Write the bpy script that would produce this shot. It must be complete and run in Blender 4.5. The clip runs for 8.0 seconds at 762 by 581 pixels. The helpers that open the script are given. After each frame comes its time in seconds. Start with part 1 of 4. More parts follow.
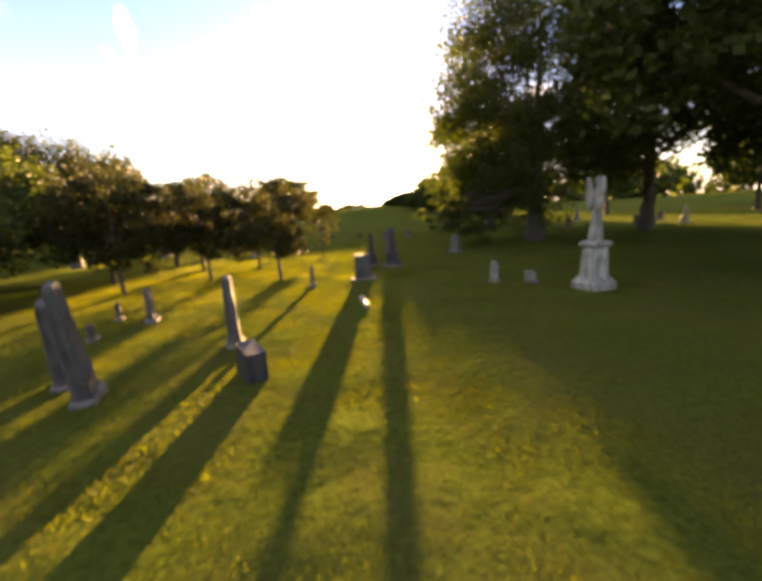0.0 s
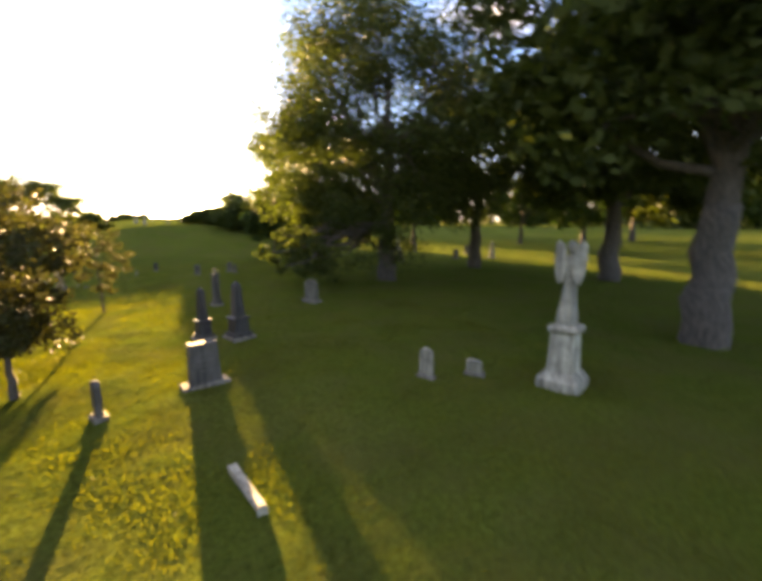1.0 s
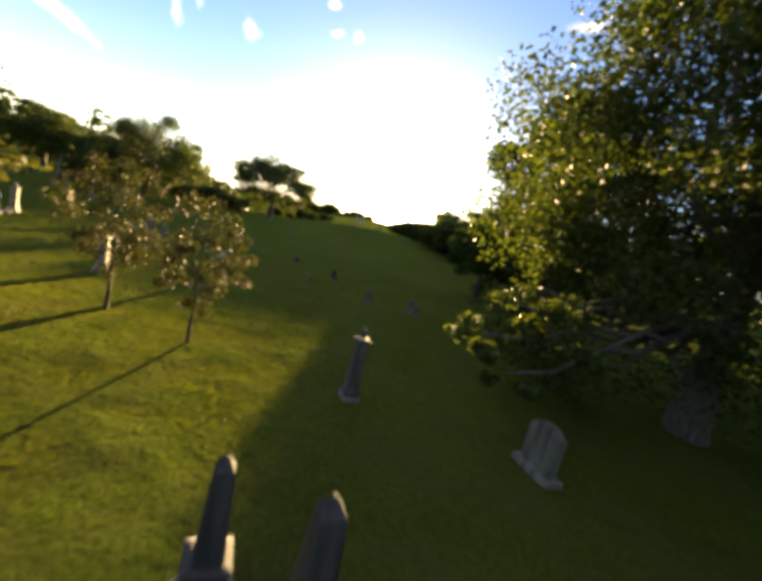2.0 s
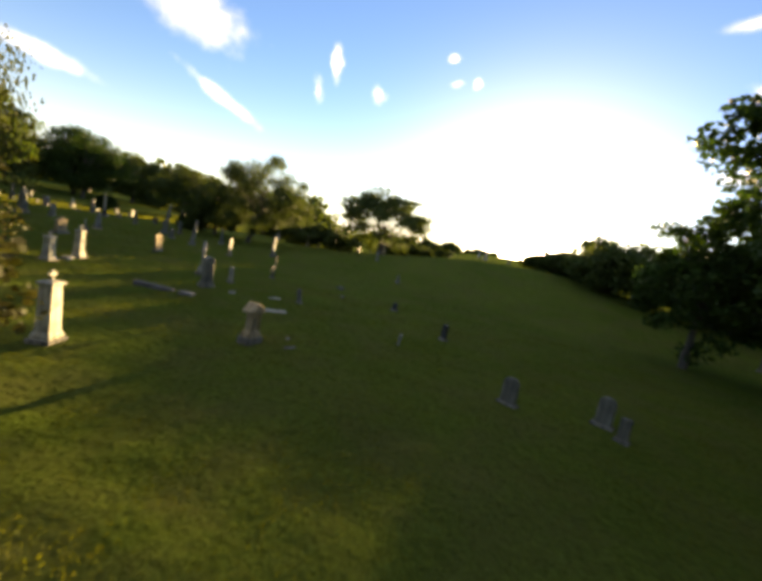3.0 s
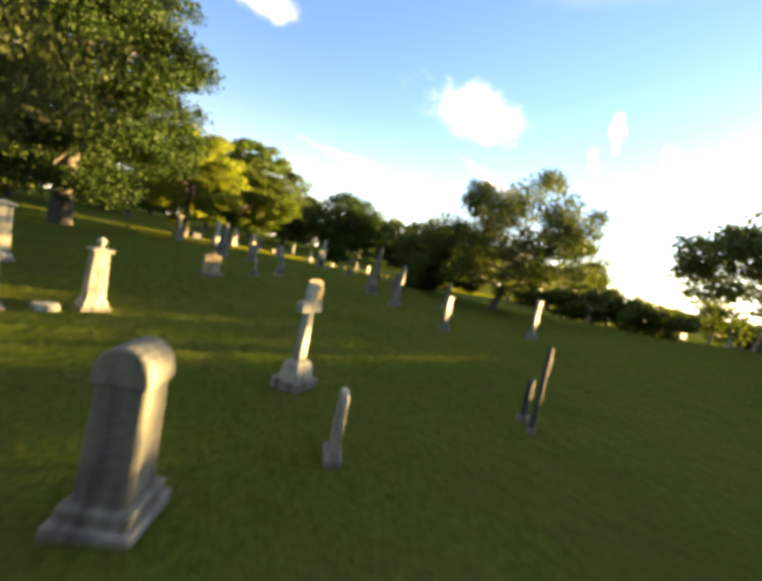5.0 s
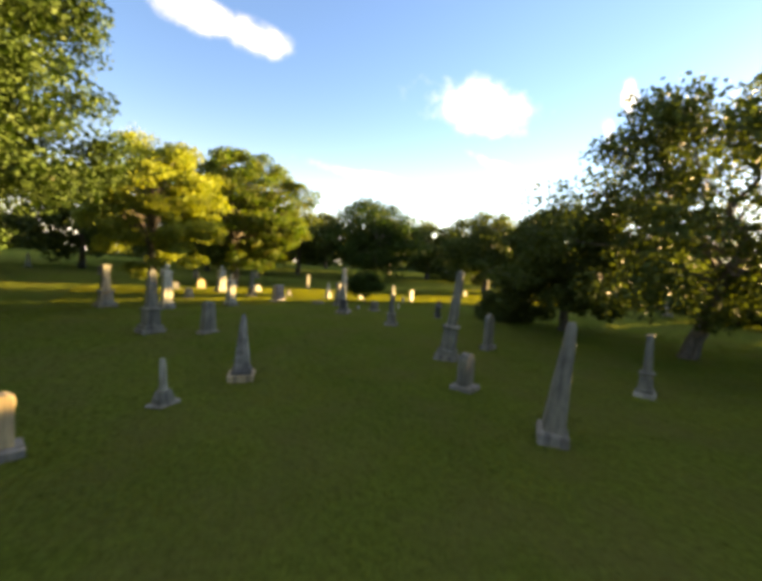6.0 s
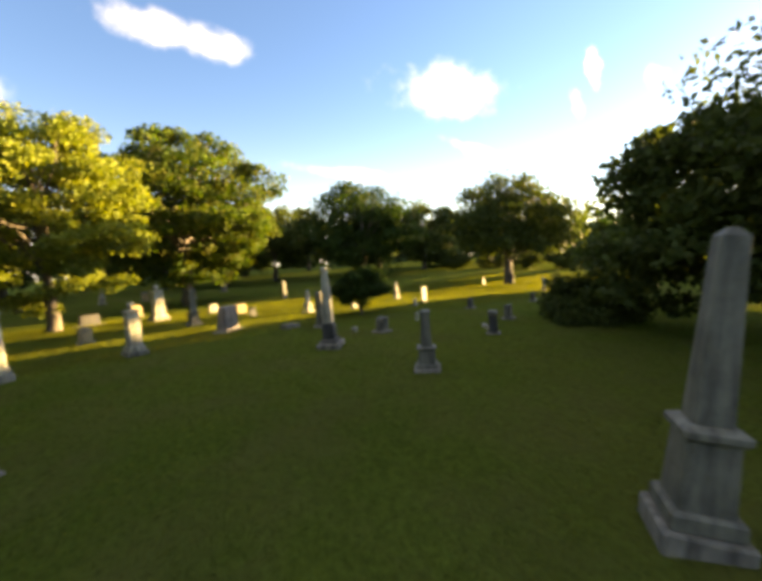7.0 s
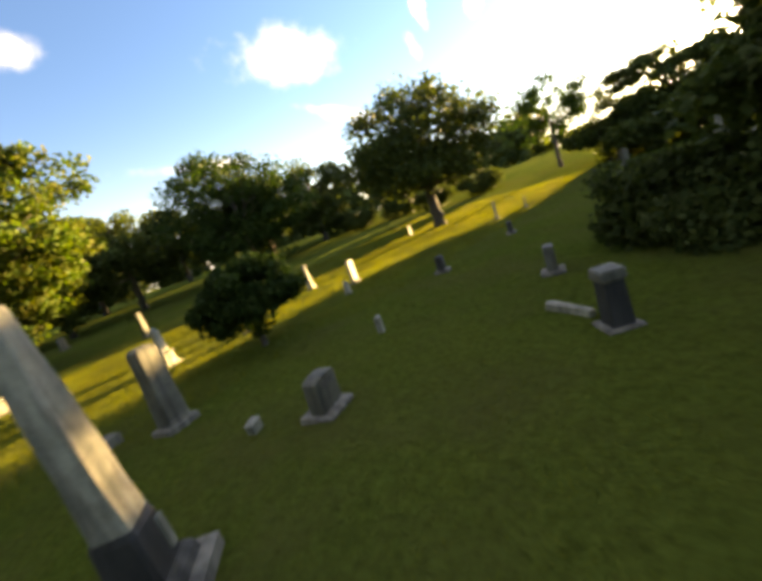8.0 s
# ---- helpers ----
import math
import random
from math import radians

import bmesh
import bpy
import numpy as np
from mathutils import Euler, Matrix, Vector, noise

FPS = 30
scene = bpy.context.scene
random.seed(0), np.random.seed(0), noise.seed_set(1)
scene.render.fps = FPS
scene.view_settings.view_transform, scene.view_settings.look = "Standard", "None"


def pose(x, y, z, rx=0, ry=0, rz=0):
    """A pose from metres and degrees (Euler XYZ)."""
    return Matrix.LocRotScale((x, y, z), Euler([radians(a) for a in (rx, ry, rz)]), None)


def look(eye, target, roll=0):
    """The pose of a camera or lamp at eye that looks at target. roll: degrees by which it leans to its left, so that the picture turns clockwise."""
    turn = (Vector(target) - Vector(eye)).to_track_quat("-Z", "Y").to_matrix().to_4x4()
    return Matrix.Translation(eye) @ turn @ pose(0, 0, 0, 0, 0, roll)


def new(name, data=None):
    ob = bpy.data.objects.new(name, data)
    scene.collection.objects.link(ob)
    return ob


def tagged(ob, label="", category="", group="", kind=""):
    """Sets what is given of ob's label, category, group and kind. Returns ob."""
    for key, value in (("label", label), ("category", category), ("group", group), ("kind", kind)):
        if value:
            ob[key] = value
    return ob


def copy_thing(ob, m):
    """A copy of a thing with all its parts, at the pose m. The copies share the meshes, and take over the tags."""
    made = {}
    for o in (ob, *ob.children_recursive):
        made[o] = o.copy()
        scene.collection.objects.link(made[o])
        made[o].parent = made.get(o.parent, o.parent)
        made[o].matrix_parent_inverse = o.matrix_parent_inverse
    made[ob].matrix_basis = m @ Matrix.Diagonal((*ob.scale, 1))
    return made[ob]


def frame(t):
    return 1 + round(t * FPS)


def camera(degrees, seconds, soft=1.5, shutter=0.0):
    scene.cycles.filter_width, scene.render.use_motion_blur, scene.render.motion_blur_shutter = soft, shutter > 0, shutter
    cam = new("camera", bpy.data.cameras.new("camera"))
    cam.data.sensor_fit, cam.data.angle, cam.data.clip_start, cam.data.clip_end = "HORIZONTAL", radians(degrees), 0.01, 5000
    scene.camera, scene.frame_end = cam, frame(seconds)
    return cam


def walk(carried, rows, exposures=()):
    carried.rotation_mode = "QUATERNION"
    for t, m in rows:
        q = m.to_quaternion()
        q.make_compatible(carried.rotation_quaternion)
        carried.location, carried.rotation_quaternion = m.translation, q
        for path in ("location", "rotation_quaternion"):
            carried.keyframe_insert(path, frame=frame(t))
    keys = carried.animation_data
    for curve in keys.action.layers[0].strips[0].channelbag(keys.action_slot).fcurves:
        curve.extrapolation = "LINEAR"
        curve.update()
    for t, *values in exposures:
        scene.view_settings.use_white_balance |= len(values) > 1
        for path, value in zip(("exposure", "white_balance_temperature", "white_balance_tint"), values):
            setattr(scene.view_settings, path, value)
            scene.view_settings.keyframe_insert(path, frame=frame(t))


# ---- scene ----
cam = camera(88.13, 8.0, soft=4.6, shutter=0.15)

# seconds, place, heading (clockwise from +y), tilt, lean
FLIGHT = [
    (0.0, -0.00, 0.00, 2.95, 1.3, -11.4, -3.5),
    (0.2, -0.53, 1.28, 3.37, 8.6, -13.4, -6.3),
    (0.5, -1.39, 3.35, 3.83, 24.9, -14.1, -13.1),
    (0.8, -1.57, 5.59, 4.03, 33.9, -13.4, -7.8),
    (1.0, -1.24, 6.97, 4.08, 30.2, -10.0, -0.2),
    (1.2, -0.74, 8.36, 4.11, 19.6, -6.3, 15.3),
    (2.3, 1.24, 21.70, 4.47, -3.3, -9.7, 11.9),
    (2.5, 1.26, 23.59, 4.20, -8.2, -8.4, 12.6),
    (2.7, 1.15, 25.44, 3.94, -11.9, -7.5, 11.9),
    (3.0, 0.58, 28.03, 3.79, -15.6, -7.3, 10.9),
    (3.5, -0.27, 32.07, 3.07, -29.4, -5.2, 17.7),
    (4.0, -2.32, 36.34, 2.49, -40.1, -6.7, 13.6),
    (4.5, -5.23, 40.62, 2.18, -47.0, -6.3, 10.7),
    (4.7, -6.65, 42.26, 2.20, -51.2, -5.5, 13.3),
    (5.8, -20.75, 50.69, 2.97, -58.4, -2.9, 6.7),
    (6.0, -22.65, 51.76, 3.14, -57.6, -3.5, 3.3),
    (6.5, -27.00, 54.15, 3.26, -57.5, -3.9, 2.3),
    (7.0, -30.99, 56.26, 3.04, -56.1, -4.4, -3.5),
    (7.3, -33.41, 57.71, 2.97, -52.6, -6.9, -9.9),
    (7.5, -34.97, 58.76, 2.99, -50.4, -8.4, -14.5),
    (7.6, -35.61, 59.29, 2.94, -49.7, -9.6, -16.5),
    (7.8, -36.96, 60.36, 2.87, -47.0, -10.4, -16.9),
    (8.0, -38.38, 61.30, 2.72, -43.7, -11.1, -19.5),
]


def flight_pose(x, y, z, heading, tilt, lean):
    a, b = radians(heading), radians(tilt)
    way = Vector((math.sin(a) * math.cos(b), math.cos(a) * math.cos(b), math.sin(b)))
    eye = Vector((x, y, z))
    return look(eye, eye + way, lean)


walk(cam, [(row[0], flight_pose(*row[1:])) for row in FLIGHT],
     exposures=[(0.0, 3.78, 13800, 34), (0.5, 3.7, 12800, 26), (1.0, 4.08, 12500, 25), (2.3, 3.02, 10600, 15), (3.0, 3.05, 10700, 15), (4.0, 3.45, 11200, 14), (4.7, 3.74, 11600, 13), (5.8, 3.84, 13000, 15), (7.0, 3.72, 13200, 15), (8.0, 3.66, 13000, 15)])

# ---------------------------------------------------------------- sky and sun
SUN_AZ, SUN_EL = 3.4, 4.8
sun_way = Vector((math.sin(radians(SUN_AZ)) * math.cos(radians(SUN_EL)),
                  math.cos(radians(SUN_AZ)) * math.cos(radians(SUN_EL)), math.sin(radians(SUN_EL))))
sun_data = bpy.data.lights.new("sun", "SUN")
sun_data.energy, sun_data.angle, sun_data.color = 4.0, radians(0.6), (1.0, 0.85, 0.55)
sun = new("sun", sun_data)
sun.matrix_world = look((0, 0, 60), Vector((0, 0, 60)) - sun_way)

world = bpy.data.worlds.new("sky")
scene.world = world
world.use_nodes = True
wt = world.node_tree
wt.nodes.clear()


def wnode(kind):
    return wt.nodes.new(kind)


def wmath(op, a, b=None, c=None, clamp=False):
    node = wnode("ShaderNodeMath")
    node.operation, node.use_clamp = op, clamp
    for i, v in enumerate((a, b, c)):
        if v is None:
            continue
        if isinstance(v, (int, float)):
            node.inputs[i].default_value = v
        else:
            wt.links.new(v, node.inputs[i])
    return node.outputs[0]


sky = wnode("ShaderNodeTexSky")
sky.sky_type, sky.sun_disc = "NISHITA", False
sky.sun_elevation, sky.sun_rotation = radians(SUN_EL), radians(SUN_AZ)
sky.altitude, sky.air_density, sky.dust_density, sky.ozone_density = 100, 1.0, 0.12, 3.0
coord = wnode("ShaderNodeTexCoord")
split = wnode("ShaderNodeSeparateXYZ")
wt.links.new(coord.outputs["Generated"], split.inputs[0])
vx, vy, vz = split.outputs
az = wmath("ARCTAN2", vx, vy)
el = wmath("ARCSINE", vz)
# ragged edges for the clouds
rag = wnode("ShaderNodeTexNoise")
rag.inputs["Scale"].default_value, rag.inputs["Detail"].default_value = 11.0, 7.0
wt.links.new(coord.outputs["Generated"], rag.inputs["Vector"])
fray = wnode("ShaderNodeTexNoise")
fray.inputs["Scale"].default_value, fray.inputs["Detail"].default_value = 34.0, 6.0
wt.links.new(coord.outputs["Generated"], fray.inputs["Vector"])
ragged = wmath("ADD", wmath("MULTIPLY_ADD", rag.outputs["Fac"], 1.9, -1.0), wmath("MULTIPLY_ADD", fray.outputs["Fac"], 0.8, -0.43))
# fair-weather clouds: heading, height, half length, half thickness, slope, density
CLOUDS = [
    (-45.5, 21.4, 9.0, 4.2, -0.17, 1.0), (-80.5, 27.6, 10.5, 2.3, -0.10, 1.0), (-60.5, 12.3, 9.0, 1.2, -0.17, 0.8), (-41.0, 13.6, 6.6, 1.15, -0.46, 0.8),
    (-27.2, 20.6, 0.9, 2.5, -0.3, 0.9), (-29.2, 17.6, 1.3, 2.2, -0.9, 0.6), (-21.0, 18.7, 1.5, 2.1, -0.5, 1.0),
    (-11.7, 24.1, 0.9, 0.8, 0.0, 1.0), (-10.6, 21.6, 1.3, 0.8, 0.1, 0.9), (-8.0, 21.9, 0.7, 1.1, 0.0, 0.9),
    (20.5, 27.6, 3.2, 0.9, 0.1, 0.7), (22.8, 21.4, 1.2, 1.1, 0.0, 0.6), (23.0, 13.3, 3.4, 1.3, 0.0, 0.6),
    (-105.0, 20.0, 9.0, 2.2, -0.1, 0.7), (45.0, 24.0, 9.0, 3.0, -0.2, 0.8),
    (-135.0, 22.0, 12.0, 4.0, -0.1, 0.9), (150.0, 24.0, 11.0, 4.0, 0.1, 0.9), (95.0, 20.0, 9.0, 3.0, 0.0, 0.8)]
cover = None
for c_az, c_el, long_r, short_r, slope, dense in CLOUDS:
    da = wmath("SUBTRACT", az, radians(c_az))
    dx = wmath("MULTIPLY", da, math.cos(radians(c_el)) / radians(long_r))
    de = wmath("SUBTRACT", el, radians(c_el))
    de = wmath("SUBTRACT", de, wmath("MULTIPLY", da, slope))
    dy = wmath("MULTIPLY", de, 1 / radians(short_r))
    r = wmath("SQRT", wmath("ADD", wmath("MULTIPLY", dx, dx), wmath("MULTIPLY", dy, dy)))
    m = wmath("MULTIPLY", wmath("SUBTRACT", wmath("MULTIPLY_ADD", ragged, 2.0 if long_r < 3 else 0.75, 1.05), r), 0.95 if long_r < 3 else 1.05, clamp=True)
    m = wmath("MULTIPLY", m, m)
    m = wmath("MULTIPLY", m, dense)
    cover = m if cover is None else wmath("MAXIMUM", cover, m)
# thin broken cloud overhead, out of view, added as fill light for the lawn
high = wnode("ShaderNodeTexNoise")
high.inputs["Scale"].default_value, high.inputs["Detail"].default_value = 3.2, 7.0
wt.links.new(coord.outputs["Generated"], high.inputs["Vector"])
broken = wmath("MULTIPLY", wmath("SUBTRACT", high.outputs["Fac"], 0.44), 7.0, clamp=True)
aloft = wmath("MULTIPLY", wmath("SUBTRACT", vz, 0.54), 7.0, clamp=True)
cover = wmath("MAXIMUM", cover, wmath("MULTIPLY", wmath("MULTIPLY", broken, aloft), 0.19))
# brightness of the air near the sun
dot = wnode("ShaderNodeVectorMath")
dot.operation = "DOT_PRODUCT"
wt.links.new(coord.outputs["Generated"], dot.inputs[0])
dot.inputs[1].default_value = (math.sin(radians(SUN_AZ)), math.cos(radians(SUN_AZ)) * 1.0, 0.035)
near = wmath("MAXIMUM", dot.outputs["Value"], 0.0)
glow = wmath("ADD", wmath("MULTIPLY", wmath("POWER", near, 30.0), 3.0), wmath("MULTIPLY", wmath("POWER", near, 260.0), 60.0))
low = wmath("POWER", wmath("SUBTRACT", 1.0, wmath("ABSOLUTE", vz), clamp=True), 11.0)


def wmix(fac, a, b, blend="MIX"):
    node = wnode("ShaderNodeMix")
    node.data_type, node.blend_type = "RGBA", blend
    for socket, v in ((node.inputs["Factor"], fac), (node.inputs[6], a), (node.inputs[7], b)):
        if isinstance(v, (int, float)):
            socket.default_value = v
        elif isinstance(v, tuple):
            socket.default_value = v
        else:
            wt.links.new(v, socket)
    return node.outputs[2]


tinted = wmix(1.0, sky.outputs[0], (0.59, 0.74, 1.07, 1), "MULTIPLY")
hazed = wmix(wmath("MULTIPLY", low, 0.85), tinted, (3.6, 4.0, 4.4, 1))
cloudy = wmix(cover, hazed, (5.0, 5.1, 5.3, 1))
glowing = wnode("ShaderNodeVectorMath")
glowing.operation = "SCALE"
glowing.inputs[0].default_value = (1.0, 0.95, 0.85)
wt.links.new(glow, glowing.inputs["Scale"])
total = wmix(1.0, cloudy, glowing.outputs[0], "ADD")
back = wnode("ShaderNodeBackground")
back.inputs["Strength"].default_value = 0.072
wt.links.new(total, back.inputs["Color"])
wt.links.new(back.outputs[0], wnode("ShaderNodeOutputWorld").inputs["Surface"])

# ---------------------------------------------------------------- materials
def material(name):
    mat = bpy.data.materials.new(name)
    mat.use_nodes = True
    mat.node_tree.nodes.clear()
    return mat, mat.node_tree


def add(tree, kind, operation=""):
    node = tree.nodes.new(kind)
    if operation:
        node.operation = operation
    return node


def tex(tree, scale, detail=4.0, rough=0.6, where="Object"):
    co = add(tree, "ShaderNodeTexCoord")
    n = add(tree, "ShaderNodeTexNoise")
    n.inputs["Scale"].default_value, n.inputs["Detail"].default_value = scale, detail
    n.inputs["Roughness"].default_value = rough
    tree.links.new(co.outputs[where], n.inputs["Vector"])
    return n.outputs["Fac"]


def ramp(tree, fac, stops):
    node = add(tree, "ShaderNodeValToRGB")
    el_ = node.color_ramp.elements
    while len(el_) < len(stops):
        el_.new(0.5)
    for e, (pos, col) in zip(el_, stops):
        e.position, e.color = pos, (*col, 1)
    tree.links.new(fac, node.inputs["Fac"])
    return node.outputs["Color"]


def blend(tree, fac, a, b, mode="MIX"):
    node = add(tree, "ShaderNodeMix")
    node.data_type, node.blend_type = "RGBA", mode
    for socket, v in ((node.inputs["Factor"], fac), (node.inputs[6], a), (node.inputs[7], b)):
        if isinstance(v, (int, float)):
            socket.default_value = v
        elif isinstance(v, tuple):
            socket.default_value = (*v, 1)
        else:
            tree.links.new(v, socket)
    return node.outputs[2]


def finish(tree, shader):
    tree.links.new(shader, add(tree, "ShaderNodeOutputMaterial").inputs["Surface"])


def stone(name, base, dark, rough=0.8, grain=60.0, stain=0.55, lichen=(0.30, 0.26, 0.10), lichen_amount=0.25):
    """Weathered stone: grain, streaked stains and lichen."""
    mat, tree = material(name)
    big = ramp(tree, tex(tree, 2.6, 5.0, 0.7), [(0.36, dark), (0.62, base)])
    fine = ramp(tree, tex(tree, grain, 3.0), [(0.3, tuple(c * 0.72 for c in base)), (0.7, tuple(min(1, c * 1.12) for c in base))])
    col = blend(tree, stain, fine, big)
    moss = ramp(tree, tex(tree, 6.0, 6.0, 0.75), [(0.55, (0, 0, 0)), (0.68, (1, 1, 1))])
    co = add(tree, "ShaderNodeTexCoord")
    mp = add(tree, "ShaderNodeMapping")
    mp.inputs["Scale"].default_value = (7, 7, 0.9)
    tree.links.new(co.outputs["Object"], mp.inputs["Vector"])
    run = add(tree, "ShaderNodeTexNoise")
    run.inputs["Scale"].default_value, run.inputs["Detail"].default_value = 1.0, 5.0
    tree.links.new(mp.outputs[0], run.inputs["Vector"])
    col = blend(tree, 1.0, col, ramp(tree, run.outputs["Fac"], [(0.36, (0.50, 0.50, 0.48)), (0.60, (1.15, 1.13, 1.08))]), "MULTIPLY")
    fac = add(tree, "ShaderNodeMath", operation="MULTIPLY")
    tree.links.new(moss, fac.inputs[0])
    fac.inputs[1].default_value = lichen_amount
    col = blend(tree, fac.outputs[0], col, lichen)
    info = add(tree, "ShaderNodeObjectInfo")
    vary = add(tree, "ShaderNodeHueSaturation")
    shade = add(tree, "ShaderNodeMath", operation="MULTIPLY_ADD")
    tree.links.new(info.outputs["Random"], shade.inputs[0])
    shade.inputs[1].default_value, shade.inputs[2].default_value = 0.25, 0.87
    tree.links.new(shade.outputs[0], vary.inputs["Value"])
    tree.links.new(col, vary.inputs["Color"])
    p = add(tree, "ShaderNodeBsdfPrincipled")
    p.inputs["Roughness"].default_value = rough
    tree.links.new(vary.outputs[0], p.inputs["Base Color"])
    bump = add(tree, "ShaderNodeBump")
    bump.inputs["Strength"].default_value, bump.inputs["Distance"].default_value = 0.35, 0.02
    tree.links.new(tex(tree, 28.0, 6.0, 0.7), bump.inputs["Height"])
    tree.links.new(bump.outputs[0], p.inputs["Normal"])
    finish(tree, p.outputs[0])
    return mat


def leafage(name, colours, through_col, share=0.45, turned=None):
    """Leaves that let the light through. turned: colour of the boughs that have turned already."""
    mat, tree = material(name)
    geo = add(tree, "ShaderNodeNewGeometry")
    tone = ramp(tree, geo.outputs["Random Per Island"], [(i / (len(colours) - 1), c) for i, c in enumerate(colours)])
    if turned:
        bough = ramp(tree, tex(tree, 0.75, 3.0, 0.6), [(0.50, (0, 0, 0)), (0.62, (0.6, 0.6, 0.6))])
        tone = blend(tree, bough, tone, turned)
    patch = ramp(tree, tex(tree, 0.5, 3.0), [(0.35, (0.62, 0.62, 0.62)), (0.65, (1.15, 1.15, 1.15))])
    tone = blend(tree, 1.0, tone, patch, "MULTIPLY")
    d = add(tree, "ShaderNodeBsdfPrincipled")
    d.inputs["Roughness"].default_value = 0.55
    d.inputs["Specular IOR Level"].default_value = 0.04
    tree.links.new(tone, d.inputs["Base Color"])
    tr = add(tree, "ShaderNodeBsdfTranslucent")
    tree.links.new(blend(tree, 1.0, tone, through_col, "MULTIPLY"), tr.inputs["Color"])
    mix = add(tree, "ShaderNodeMixShader")
    mix.inputs[0].default_value = share
    tree.links.new(d.outputs[0], mix.inputs[1])
    tree.links.new(tr.outputs[0], mix.inputs[2])
    finish(tree, mix.outputs[0])
    return mat


def bark(name, a, b):
    mat, tree = material(name)
    co = add(tree, "ShaderNodeTexCoord")
    mp = add(tree, "ShaderNodeMapping")
    mp.inputs["Scale"].default_value = (9, 9, 1.6)
    tree.links.new(co.outputs["Object"], mp.inputs["Vector"])
    n = add(tree, "ShaderNodeTexNoise")
    n.inputs["Scale"].default_value, n.inputs["Detail"].default_value = 2.0, 6.0
    tree.links.new(mp.outputs[0], n.inputs["Vector"])
    p = add(tree, "ShaderNodeBsdfPrincipled")
    p.inputs["Roughness"].default_value = 0.9
    tree.links.new(ramp(tree, n.outputs["Fac"], [(0.35, a), (0.65, b)]), p.inputs["Base Color"])
    bump = add(tree, "ShaderNodeBump")
    bump.inputs["Strength"].default_value, bump.inputs["Distance"].default_value = 0.8, 0.05
    tree.links.new(n.outputs["Fac"], bump.inputs["Height"])
    tree.links.new(bump.outputs[0], p.inputs["Normal"])
    finish(tree, p.outputs[0])
    return mat


MARBLE = stone("white_marble", (0.46, 0.44, 0.35), (0.16, 0.155, 0.12), 0.7, 40, 0.7, (0.20, 0.19, 0.11), 0.35)
GRANITE = stone("grey_granite", (0.175, 0.170, 0.130), (0.066, 0.064, 0.050), 0.7, 120, 0.6, (0.20, 0.18, 0.09), 0.3)
MOTTLED = stone("mottled_marble", (0.30, 0.29, 0.25), (0.07, 0.068, 0.058), 0.8, 30, 0.85, (0.16, 0.14, 0.08), 0.4)
# granite darkened for stones against the sun; also plain dark plinths and shafts
DIM_GRANITE = stone("dim_granite", (0.105, 0.10, 0.088), (0.05, 0.048, 0.042), 0.8, 90, 0.6, (0.18, 0.16, 0.09), 0.3)
DARK_STONE = stone("dark_granite", (0.045, 0.045, 0.043), (0.022, 0.022, 0.022), 0.68, 140, 0.4, (0.15, 0.14, 0.09), 0.1)
SAND = stone("sandstone", (0.38, 0.29, 0.165), (0.20, 0.15, 0.09), 0.9, 70, 0.5, (0.22, 0.18, 0.09), 0.3)
PINK = stone("pink_granite", (0.27, 0.21, 0.17), (0.15, 0.115, 0.095), 0.6, 120, 0.45, (0.2, 0.18, 0.1), 0.2)
FOOT = stone("footing_stone", (0.22, 0.205, 0.17), (0.11, 0.10, 0.082), 0.9, 60, 0.6, (0.20, 0.18, 0.09), 0.45)
INK = stone("cut_lettering", (0.15, 0.145, 0.13), (0.09, 0.09, 0.08), 0.9, 60, 0.4, (0.2, 0.2, 0.1), 0.1)

LEAF_GREEN = leafage("maple_leaves", [(0.028, 0.054, 0.014), (0.042, 0.072, 0.018), (0.056, 0.086, 0.023)], (0.85, 1.1, 0.45), 0.22)
# darker copy of the maple leaves: the great crown's self-shading put into colour
LEAF_SHADED = leafage("shaded_green_leaves", [(0.022, 0.040, 0.011), (0.033, 0.055, 0.015), (0.046, 0.068, 0.019)], (0.9, 1.1, 0.45), 0.16)
LEAF_DARK = leafage("dark_leaves", [(0.044, 0.062, 0.020), (0.070, 0.093, 0.029), (0.094, 0.119, 0.037)], (1.2, 1.25, 0.55), 0.28)
LEAF_YELLOW = leafage("yellow_leaves", [(0.145, 0.190, 0.042), (0.190, 0.230, 0.052), (0.235, 0.245, 0.058)], (1.25, 1.25, 0.6), 0.40, (0.130, 0.165, 0.034))
LEAF_LIME = leafage("turning_leaves", [(0.044, 0.080, 0.020), (0.070, 0.112, 0.026), (0.120, 0.138, 0.032)], (1.1, 1.25, 0.5), 0.33, (0.110, 0.090, 0.026))
LEAF_WILLOW = leafage("pale_leaves", [(0.038, 0.050, 0.016), (0.050, 0.062, 0.019), (0.062, 0.072, 0.023)], (1.1, 1.1, 0.6), 0.28)
LEAF_RUST = leafage("rust_leaves", [(0.044, 0.050, 0.020), (0.058, 0.056, 0.024), (0.050, 0.062, 0.020)], (1.15, 1.1, 0.6), 0.30)
BARK = bark("bark", (0.045, 0.036, 0.028), (0.13, 0.105, 0.08))
PALE_BARK = bark("pale_bark", (0.16, 0.14, 0.11), (0.32, 0.29, 0.24))

